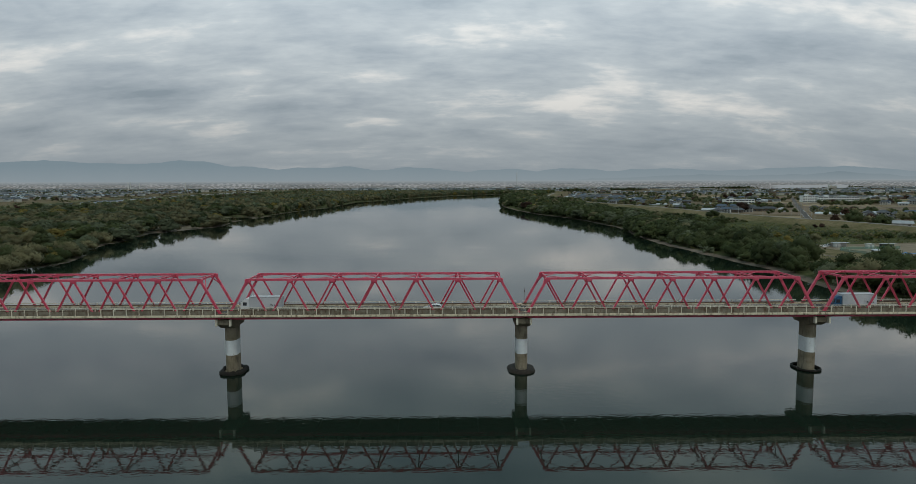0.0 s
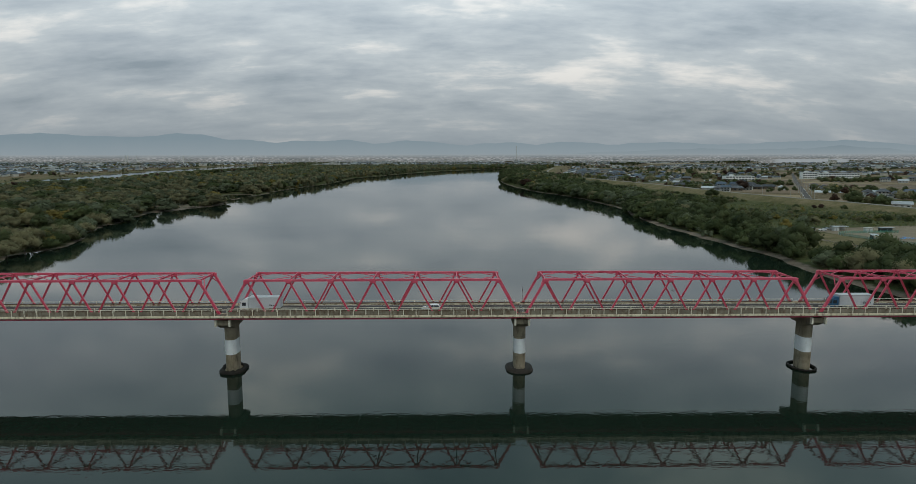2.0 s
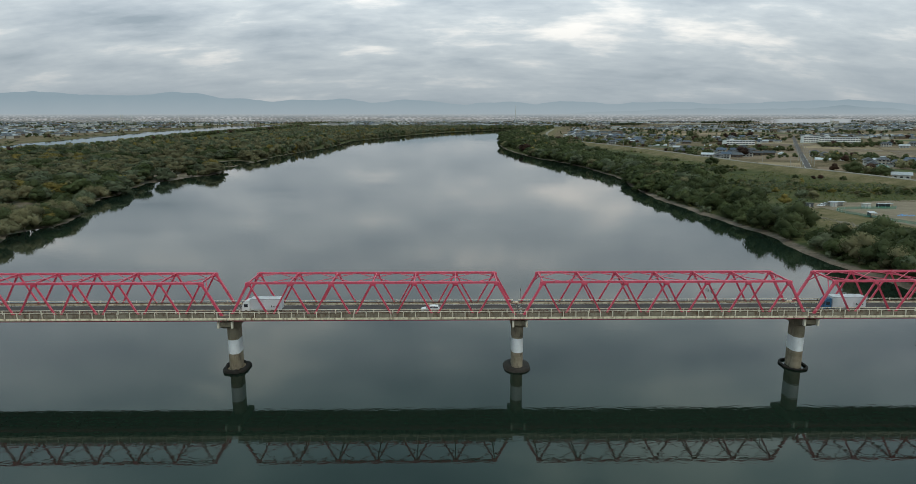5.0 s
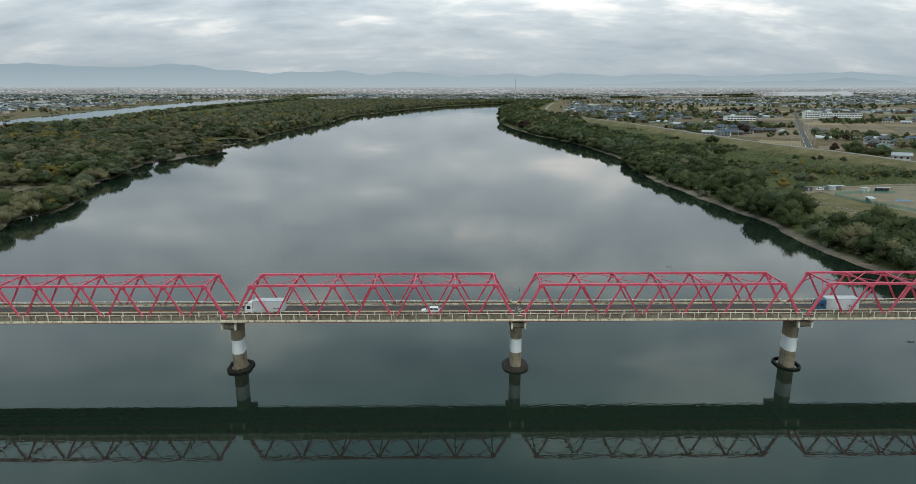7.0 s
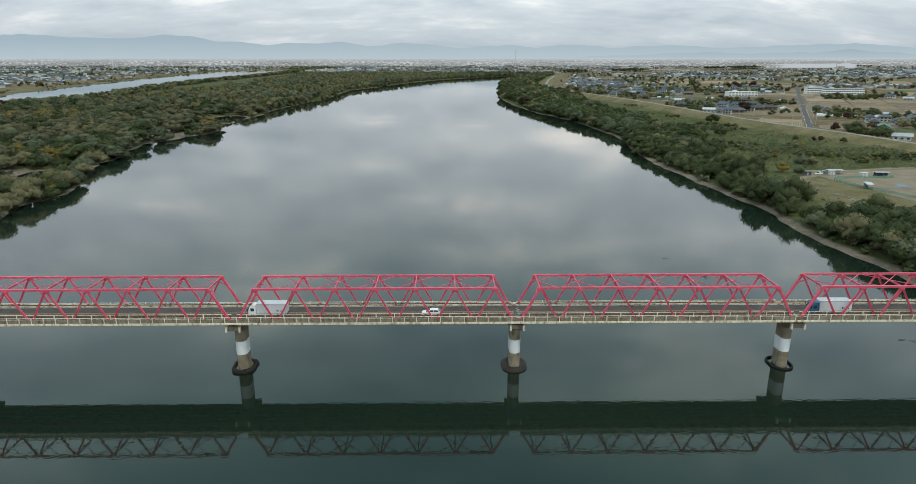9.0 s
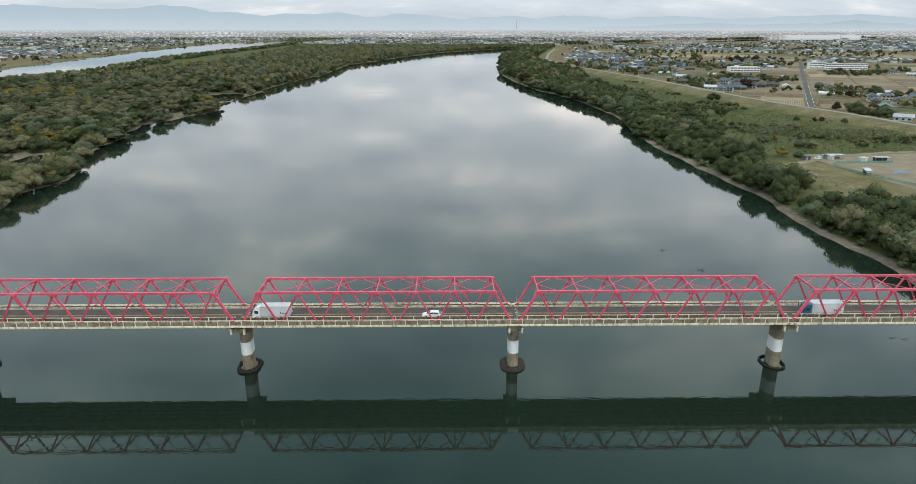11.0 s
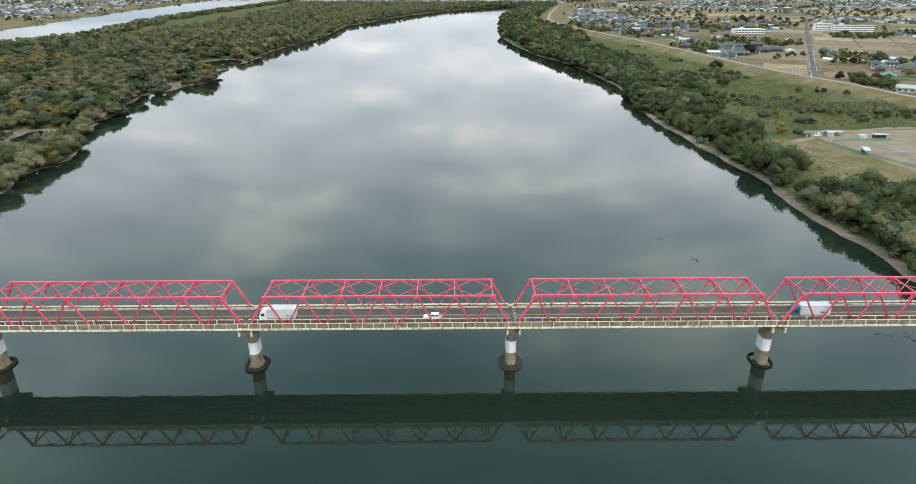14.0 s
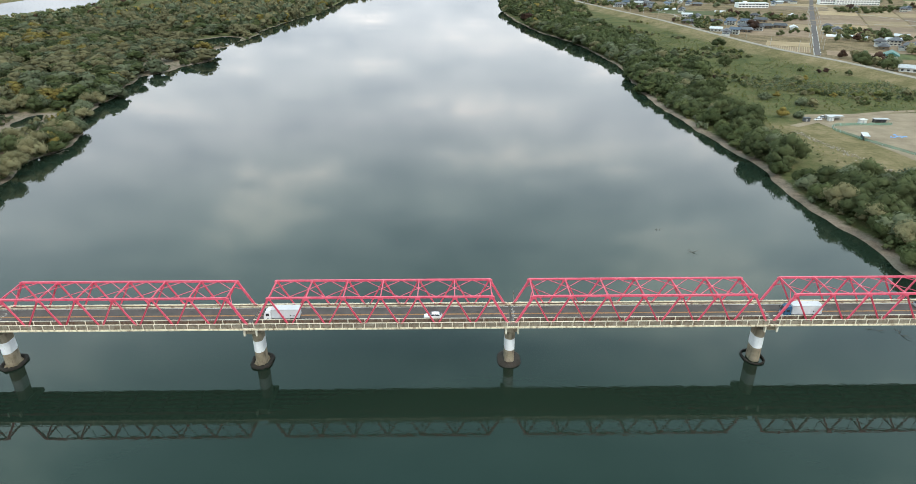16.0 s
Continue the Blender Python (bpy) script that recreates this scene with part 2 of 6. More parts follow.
def river_depth(x, y):
    """Metres inside the water's edge of the main river, the western river and the eastern lake; land is negative."""
    jig = 2.2 * wiggle(x, y, 0.11) + 1.0 * wiggle(x, y, 0.31, 2.0)
    main = np.minimum(x - along(LEFT_SHORE, y), along(RIGHT_SHORE, y) - x) + jig * np.where(x > 0, 0.55, 1.35)
    west = np.minimum(along(WEST_NEAR, y) - x, x - along(WEST_FAR, y)) + jig * 2
    main = main - np.maximum(y - 2470, 0) * 0.6
    west = west - np.maximum(y - 3640, 0) * 0.8
    mid = np.interp(x, [430, 690, 1000, 1540, 1738, 2120, 2260, 6000], [2740, 2880, 3160, 3620, 3850, 4150, 4420, 4420])
    half = np.interp(x, [430, 520, 690, 1540, 1738, 2120, 2260, 2800, 2900, 6000], [0, 60, 80, 130, 130, 170, 440, 440, 0, -200])
    east = np.where(x > 430, half - np.abs(y - mid), -500.0)
    d = np.maximum(np.maximum(main, west), east)
    for px, py, rx, ry in PONDS:
        q = np.sqrt(((x - px) / rx) ** 2 + ((y - py) / ry) ** 2)
        d = np.maximum(d, (1 - q) * min(rx, ry) + jig)
    return d


def levee_height(x, y):
    a = np.abs(x - along(LEVEE, y))
    b = np.abs(x - along(WEST_LEVEE, y))
    ha = 4.2 * (1 - np.clip((a - 4.5) / 15, 0, 1))
    hb = 3.2 * (1 - np.clip((b - 5) / 14, 0, 1))
    return np.maximum(ha, hb)


def ground_z(x, y):
    d = river_depth(x, y)
    land = -d
    z = 0.9 * bump_to(land, 7) + 1.1 * bump_to(land - 7, 10) + 0.6 * bump_to(land - 20, 40)
    z = z + levee_height(x, y) * bump_to(land, 12) + 0.22 * wiggle(x, y, 0.06) * bump_to(land, 15) + 0.08 * wiggle(x, y, 0.4, 1.0) * bump_to(land, 5)
    return np.where(d > 0, -np.minimum(d * 0.22, 3.0), z)


def gz(x, y):
    return float(ground_z(np.array([float(x)]), np.array([float(y)]))[0])


def steps(fine, first, grow, out):
    vals, s, v = [], first, fine
    while v < out:
        v += s
        s *= grow
        vals.append(v)
    return vals


def build_ground():
    core_x = list(np.arange(-330, 391, 3.6))
    xs = [-330 - (v - 0) for v in steps(0, 3.8, 1.055, 6200)][::-1] + core_x + [core_x[-1] + v for v in steps(0, 3.8, 1.055, 6200)]
    core_y = list(np.arange(-60, 641, 3.8))
    ys = [-60 - v for v in steps(0, 4, 1.12, 1700)][::-1] + core_y + [core_y[-1] + v for v in steps(0, 3.5, 1.022, 6500)]
    X, Y = np.meshgrid(np.array(xs), np.array(ys))
    Z = ground_z(X, Y)
    nx, ny = len(xs), len(ys)
    verts = np.stack([X, Y, Z], -1).reshape(-1, 3)
    i = np.arange(nx * ny).reshape(ny, nx)
    quads = np.stack([i[:-1, :-1], i[:-1, 1:], i[1:, 1:], i[1:, :-1]], -1).reshape(-1, 4)
    me = bpy.data.meshes.new("ground")
    me.vertices.add(len(verts))
    me.vertices.foreach_set("co", verts.astype(np.float32).ravel())
    me.loops.add(quads.size)
    me.loops.foreach_set("vertex_index", quads.astype(np.int32).ravel())
    me.polygons.add(len(quads))
    me.polygons.foreach_set("loop_start", np.arange(0, quads.size, 4, dtype=np.int32))
    me.polygons.foreach_set("use_smooth", np.ones(len(quads), dtype=bool))
    me.update(calc_edges=True)
    d = -river_depth(X, Y).ravel()
    x, y = X.ravel(), Y.ravel()
    lev = np.abs(x - along(LEVEE, y))
    west = np.abs(x - along(WEST_LEVEE, y))
    sand = np.clip(1.1 - d / np.where(x > 0, np.where(y < 330, 8.0, 5.0), 3.0), 0, 1)
    sand = np.where((x < 0) & (d < 30) & (y < 700), np.maximum(sand, 0.36), sand)
    sand = np.where((x < 0) & (d < 40) & (y > 395) & (y < 575), np.maximum(sand, 0.60 - d * 0.004), sand)
    sand = np.where((x < -226) & (x > -300) & (y > 150) & (y < 275), np.maximum(sand, 0.56), sand)
    dry = np.clip(1.25 - np.abs(lev - 9) / 17, 0, 1)
    dry = np.maximum(dry, 0.95 * np.clip((x - 160) / 14, 0, 1) * np.clip((238 - y) / 10, 0, 1) * np.clip((y - 118) / 14, 0, 1) * (x < 330))
    dry = np.maximum(dry, np.clip((along(WEST_FAR, y) - x - 2) / 6, 0, 1) * 0.8)
    farm = np.clip((x - along(LEVEE, y) - 14) / 8, 0, 1)
    farm = np.maximum(farm, np.clip((along(WEST_FAR, y) - x - 25) / 30, 0, 1))
    farm = np.maximum(farm, np.clip((y - 2560) / 80, 0, 1) * np.clip((x + 650) / 60, 0, 1))
    for key, val in (("sand", sand), ("dry", dry), ("farm", farm)):
        a = me.attributes.new(key, "FLOAT", "POINT")
        a.data.foreach_set("value", val.astype(np.float32))
    me.materials.append(GROUND)
    return tagged(new("ground", me), "flat river plain of grass, mud shores and farmland", "ground", kind="structure")


ground = build_ground()
tagged(mesh_object("water", [(-6500, -1750, 0), (6500, -1750, 0), (6500, 7100, 0), (-6500, 7100, 0)], [(0, 1, 2, 3)], WATER), "calm grey-green river water mirroring the clouds", "river", kind="structure")


# ---- the end of the plain and the far ridges, with haze painted as emission ----
# distance haze as a glowing colour, paler at the foot than at the top
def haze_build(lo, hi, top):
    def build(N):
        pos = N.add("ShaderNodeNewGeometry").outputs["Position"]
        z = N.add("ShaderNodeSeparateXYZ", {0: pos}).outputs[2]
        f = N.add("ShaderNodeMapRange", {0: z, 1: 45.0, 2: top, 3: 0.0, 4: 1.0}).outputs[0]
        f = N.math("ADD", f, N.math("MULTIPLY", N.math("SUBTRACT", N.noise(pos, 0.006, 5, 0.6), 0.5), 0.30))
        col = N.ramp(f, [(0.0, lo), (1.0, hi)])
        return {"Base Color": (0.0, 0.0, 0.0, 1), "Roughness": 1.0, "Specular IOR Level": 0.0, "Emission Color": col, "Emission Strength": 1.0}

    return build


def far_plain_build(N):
    """The end of the plain: tree lines, pale town roofs and a far sheet of water, paling towards the horizon by painted
    haze.
    """
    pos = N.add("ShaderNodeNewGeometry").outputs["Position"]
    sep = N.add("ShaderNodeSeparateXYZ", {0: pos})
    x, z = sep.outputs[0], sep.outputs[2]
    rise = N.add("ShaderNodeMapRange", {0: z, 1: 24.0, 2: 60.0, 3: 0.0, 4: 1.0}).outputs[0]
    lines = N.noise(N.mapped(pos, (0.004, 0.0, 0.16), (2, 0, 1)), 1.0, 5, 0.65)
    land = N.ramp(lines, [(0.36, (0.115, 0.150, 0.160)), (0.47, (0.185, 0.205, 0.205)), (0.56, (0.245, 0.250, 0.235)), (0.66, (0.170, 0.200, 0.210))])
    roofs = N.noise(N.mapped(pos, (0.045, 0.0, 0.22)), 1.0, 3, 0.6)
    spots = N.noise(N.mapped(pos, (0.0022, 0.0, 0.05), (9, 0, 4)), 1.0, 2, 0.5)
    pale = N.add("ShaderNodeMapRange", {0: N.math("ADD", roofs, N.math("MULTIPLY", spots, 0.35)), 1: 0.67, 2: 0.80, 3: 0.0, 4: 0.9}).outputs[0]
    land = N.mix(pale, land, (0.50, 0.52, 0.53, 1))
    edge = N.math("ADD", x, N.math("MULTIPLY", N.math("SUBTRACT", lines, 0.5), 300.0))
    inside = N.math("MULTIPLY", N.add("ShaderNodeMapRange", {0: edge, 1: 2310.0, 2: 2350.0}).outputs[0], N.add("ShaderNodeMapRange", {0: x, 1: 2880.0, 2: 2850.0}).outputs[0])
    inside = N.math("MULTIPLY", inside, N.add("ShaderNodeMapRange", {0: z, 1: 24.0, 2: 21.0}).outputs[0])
    # the far water gets a flat sky-like tone in place of a reflection
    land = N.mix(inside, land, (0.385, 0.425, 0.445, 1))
    # haze is mixed into the emitted colour, thicker with height
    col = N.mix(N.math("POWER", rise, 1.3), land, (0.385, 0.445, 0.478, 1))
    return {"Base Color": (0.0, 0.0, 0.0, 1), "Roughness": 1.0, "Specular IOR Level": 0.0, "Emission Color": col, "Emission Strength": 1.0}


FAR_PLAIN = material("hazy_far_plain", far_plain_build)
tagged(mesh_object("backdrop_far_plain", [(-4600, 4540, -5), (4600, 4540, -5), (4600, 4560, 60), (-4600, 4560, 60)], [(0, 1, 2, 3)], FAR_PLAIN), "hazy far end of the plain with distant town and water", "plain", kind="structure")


def ridge(name, y, heights, mat, seed):
    xs = np.arange(-4200, 4201, 14.0)
    base = np.interp(xs, [h[0] for h in heights], [h[1] for h in heights])
    rough = np.array([noise.fractal(Vector((x * 0.0045, seed, 0)), 0.9, 2.1, 5) for x in xs])
    top = np.maximum(base + rough * 9.0, 6)
    verts = [(x, y, -5.0) for x in xs] + [(x, y + 40, z) for x, z in zip(xs, top)]
    n = len(xs)
    ob = mesh_object(name, verts, [(i, i + 1, n + i + 1, n + i) for i in range(n - 1)], mat)
    return tagged(ob, "hazy blue mountain ridge beyond the plain", "mountains", kind="structure")


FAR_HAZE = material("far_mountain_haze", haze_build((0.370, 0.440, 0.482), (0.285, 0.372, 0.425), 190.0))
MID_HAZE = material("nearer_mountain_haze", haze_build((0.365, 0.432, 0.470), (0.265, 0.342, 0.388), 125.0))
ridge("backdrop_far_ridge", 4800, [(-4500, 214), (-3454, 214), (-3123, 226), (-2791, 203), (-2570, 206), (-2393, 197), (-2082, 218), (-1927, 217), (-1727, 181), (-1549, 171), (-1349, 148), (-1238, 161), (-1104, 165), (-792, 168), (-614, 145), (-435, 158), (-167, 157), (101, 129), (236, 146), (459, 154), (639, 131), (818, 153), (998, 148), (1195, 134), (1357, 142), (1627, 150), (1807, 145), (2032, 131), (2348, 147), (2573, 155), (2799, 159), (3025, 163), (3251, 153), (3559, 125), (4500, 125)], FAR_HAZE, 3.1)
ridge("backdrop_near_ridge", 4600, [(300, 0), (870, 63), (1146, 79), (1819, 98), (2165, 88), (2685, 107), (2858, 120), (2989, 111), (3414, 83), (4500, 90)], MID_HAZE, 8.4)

# ---- the bridge: truss spans, deck, rails and piers ----
SPAN, PANEL, TOP_X, BOT_X = 62.6, 8.78, 4.96, 0.57
Z_TOP, Z_BOT, Y_FAR, Z_ROAD = 20.73, 12.72, 8.63, 13.45
Y_MID = Y_FAR / 2
WALK_Y = 1.85

RAIL_PANEL = worn("grey_brown_rail_panel", (0.16, 0.135, 0.10), (0.29, 0.25, 0.19), 0.7, 0.8, 8.0, stain=(0.10, 0.055, 0.03), stain_amount=0.45)
WALKWAY = worn("dark_brown_walkway", (0.10, 0.08, 0.06), (0.20, 0.165, 0.13), 0.6, 0.9, 6.0, stain=(0.06, 0.038, 0.026), stain_amount=0.45)


def mesh_of(name, mat, fill, smooth=False):
    bm = bmesh.new()
    fill(bm)
    me = bpy.data.meshes.new(name)
    bm.to_mesh(me)
    bm.free()
    if smooth:
        me.polygons.foreach_set("use_smooth", [True] * len(me.polygons))
    me.materials.append(mat)
    return me


def build_span():
    span = thing("truss_span", "red painted steel truss bridge span with a two-lane concrete deck", "bridge", "truss spans of the bridge")
    tops = [TOP_X + k * PANEL for k in range(7)]
    bots = [BOT_X + k * PANEL for k in range(8)]

    def one(name, fill, mat=RED, label=""):
        bm = bmesh.new()
        fill(bm)
        return part(name, bm, mat, span, label)

    for y in (0.0, Y_FAR):
        one("top_chord", lambda bm: beam(bm, (tops[0] - 0.2, y, Z_TOP), (tops[-1] + 0.2, y, Z_TOP), 0.42, 0.46))
        one("bottom_chord", lambda bm: beam(bm, (bots[0] - 0.35, y, Z_BOT - 0.02), (bots[-1] + 0.35, y, Z_BOT - 0.02), 0.42, 0.70))
        for k, x in enumerate(tops):
            for j in (k, k + 1):
                end = (k == 0 and j == 0) or (k == 6 and j == 7)
                w = 0.46 if end else 0.32
                one("end_post" if end else "diagonal", lambda bm: beam(bm, (bots[j], y, Z_BOT), (x, y, Z_TOP), w, w * 1.05, 0.0 if end else 0.07))
        plate = mesh_of("gusset_plate", RED, lambda bm: box(bm, -0.62, 0.62, -0.25, 0.25, -0.62, 0.24, 0.12))
        foot = mesh_of("foot_plate", RED, lambda bm: box(bm, -0.7, 0.7, -0.24, 0.24, -0.25, 0.75, 0.12))
        for x in tops:
            shared("gusset_plate", plate, span, pose(x, y, Z_TOP - 0.1))
        for x in bots:
            shared("foot_plate", foot, span, pose(x, y, Z_BOT))
    strut = mesh_of("top_strut", RED, lambda bm: beam(bm, (0, 0.2, 0), (0, Y_FAR - 0.2, 0), 0.2, 0.36, 0.05))
    for k, x in enumerate(tops):
        shared("top_strut", strut, span, pose(x, 0, Z_TOP - 0.05))
        if k < 6:
            xm = x + PANEL / 2
            for a, y in ((x, 0.15), (x, Y_FAR - 0.15), (x + PANEL, 0.15), (x + PANEL, Y_FAR - 0.15)):
                one("lateral_brace", lambda bm: beam(bm, (a, Y_MID, Z_TOP + 0.02), (xm, y, Z_TOP + 0.02), 0.12, 0.13))
    # sway strut part of the way down both portals
    for x, s in ((tops[0], -1), (tops[-1], 1)):
        q = 0.26
        px, pz = x + s * q * (tops[0] - bots[0]), Z_TOP - q * (Z_TOP - Z_BOT)
        for y in (0.15, Y_FAR - 0.15):
            one("portal_brace", lambda bm: beam(bm, (px, y, pz), (x, Y_MID + (y - Y_MID) * 0.35, Z_TOP - 0.1), 0.16, 0.18))
    beam_me = mesh_of("floor_beam", RED, lambda bm: beam(bm, (0, 0.2, 0), (0, Y_FAR - 0.2, 0), 0.3, 0.7, 0.06))
    for x in bots:
        shared("floor_beam", beam_me, span, pose(x + (0.35 if x < 1 else -0.35 if x > 61 else 0), 0, Z_BOT + 0.02))
    for y in (1.6, 3.4, 5.2, 7.0):
        one("stringer", lambda bm: beam(bm, (0.6, y, 12.72), (SPAN - 0.6, y, 12.72), 0.25, 0.6, 0.05))
    one("deck_slab", lambda bm: box(bm, 0.04, SPAN - 0.04, -WALK_Y, Y_FAR + 0.55, 13.08, Z_ROAD - 0.06), CONCRETE, "stained concrete deck slab")
    one("carriageway", lambda bm: box(bm, 0.05, SPAN - 0.05, 0.5, Y_FAR - 0.48, Z_ROAD - 0.06, Z_ROAD), ASPHALT, "dark grey asphalt carriageway")
    for y in (Y_MID - 0.14, Y_MID + 0.14):
        one("centre_line", lambda bm: box(bm, 0.3, SPAN - 0.3, y - 0.07, y + 0.07, Z_ROAD + 0.004, Z_ROAD + 0.008), LINE_ORANGE, "worn orange centre line")
    for y in (0.8, Y_FAR - 0.72):
        one("edge_line", lambda bm: box(bm, 0.3, SPAN - 0.3, y - 0.08, y + 0.08, Z_ROAD + 0.004, Z_ROAD + 0.008), LINE_WHITE, "worn white edge line")
    for i in range(8):
        one("joint_patch", lambda bm: box(bm, 0.35 + (i % 2) * 0.3, 0.75 + (i % 3) * 0.2, 1.5 + i * 0.75, 1.95 + i * 0.75, Z_ROAD + 0.004, Z_ROAD + 0.01), JOINT, "pale patch at the expansion joint")
    bays = 24
    step = SPAN / bays
    post = mesh_of("rail_post", RAIL, lambda bm: box(bm, -0.08, 0.08, -0.10, 0.09, 0, 1.26, 0.02))
    panel = mesh_of("rail_panel", RAIL_PANEL, lambda bm: box(bm, -step / 2 + 0.10, step / 2 - 0.10, -0.03, 0.03, 0.05, 0.92))
    far_y = Y_FAR + 0.55
    one("edge_beam", lambda bm: box(bm, 0.03, SPAN - 0.03, -WALK_Y - 0.3, -WALK_Y, 13.20, 13.64, 0.03), EDGE_CREAM, "rust-streaked concrete edge beam")
    one("edge_beam", lambda bm: box(bm, 0.03, SPAN - 0.03, far_y, far_y + 0.3, 13.02, 13.74, 0.03), EDGE_CREAM, "rust-streaked concrete edge beam")
    one("top_rail", lambda bm: box(bm, 0.05, SPAN - 0.05, -WALK_Y - 0.22, -WALK_Y - 0.08, 14.86, 14.97, 0.02), RAIL, "weathered beige handrail")
    for i in range(bays):
        shared("rail_post", post, span, pose((i + 0.5) * step, -WALK_Y - 0.15, 13.63))
        if i < bays - 1:
            shared("rail_panel", panel, span, pose((i + 1) * step, -WALK_Y - 0.15, 13.63))
    one("walkway", lambda bm: box(bm, 0.05, SPAN - 0.05, -WALK_Y + 0.02, 0.12, Z_ROAD - 0.06, Z_ROAD + 0.12), WALKWAY, "stained narrow concrete walkway")
    for side, y, top in ((-1, 0.32, 14.78), (1, Y_FAR - 0.30, 14.48)):
        one("kerb", lambda bm: box(bm, 0.05, SPAN - 0.05, y - 0.14, y + 0.14, Z_ROAD - 0.06, Z_ROAD + 0.24, 0.03), CONCRETE)
        if side < 0:
            one("guard_panel", lambda bm: box(bm, 0.6, SPAN - 0.6, y - 0.05, y + 0.05, 13.72, top - 0.30, 0.02), GUARD, "rusty brown steel guard panel")
        else:
            one("guard_beam", lambda bm: box(bm, 0.6, SPAN - 0.6, y - 0.05, y + 0.05, 13.80, 14.06, 0.02), GUARD, "rusty brown steel guard beam")
        one("guard_rail", lambda bm: box(bm, 0.6, SPAN - 0.6, y - 0.06, y + 0.06, top - 0.12, top, 0.02), RAIL, "beige steel guard rail")
        gpost = mesh_of("guard_post", RAIL, lambda bm: box(bm, -0.09, 0.09, -0.08, 0.08, 0, top - Z_ROAD - 0.16, 0.02))
        for i in range(15):
            shared("guard_post", gpost, span, pose(BOT_X + 2.2 + i * PANEL / 2.15, y + side * 0.1, Z_ROAD + 0.2))
    return span


first_span = build_span()
first_span.matrix_basis = pose(0, 0, 0)
for i in (-4, -3, -2, -1, 1, 2, 3):
    copy_thing(first_span, pose(i * SPAN, 0, 0))


def obround(hx, hy, z, cy, n=10):
    """A ring of points: half width hx, half length hy along y, with round ends."""
    pts = []
    for k in range(2 * n):
        a = math.pi * k / n
        c, s = math.cos(a), math.sin(a)
        pts.append((hx * c, cy + hx * s + math.copysign(hy - hx, s if abs(s) > 1e-9 else 1.0), z))
    return pts


def loft(bm, rings, closed=True):
    rows = [[bm.verts.new(p) for p in r] for r in rings]
    n = len(rows[0])
    for a, b in zip(rows[:-1], rows[1:]):
        for i in range(n):
            bm.faces.new((a[i], a[(i + 1) % n], b[(i + 1) % n], b[i]))
    if closed:
        bm.faces.new(rows[0][::-1])
        bm.faces.new(rows[-1])


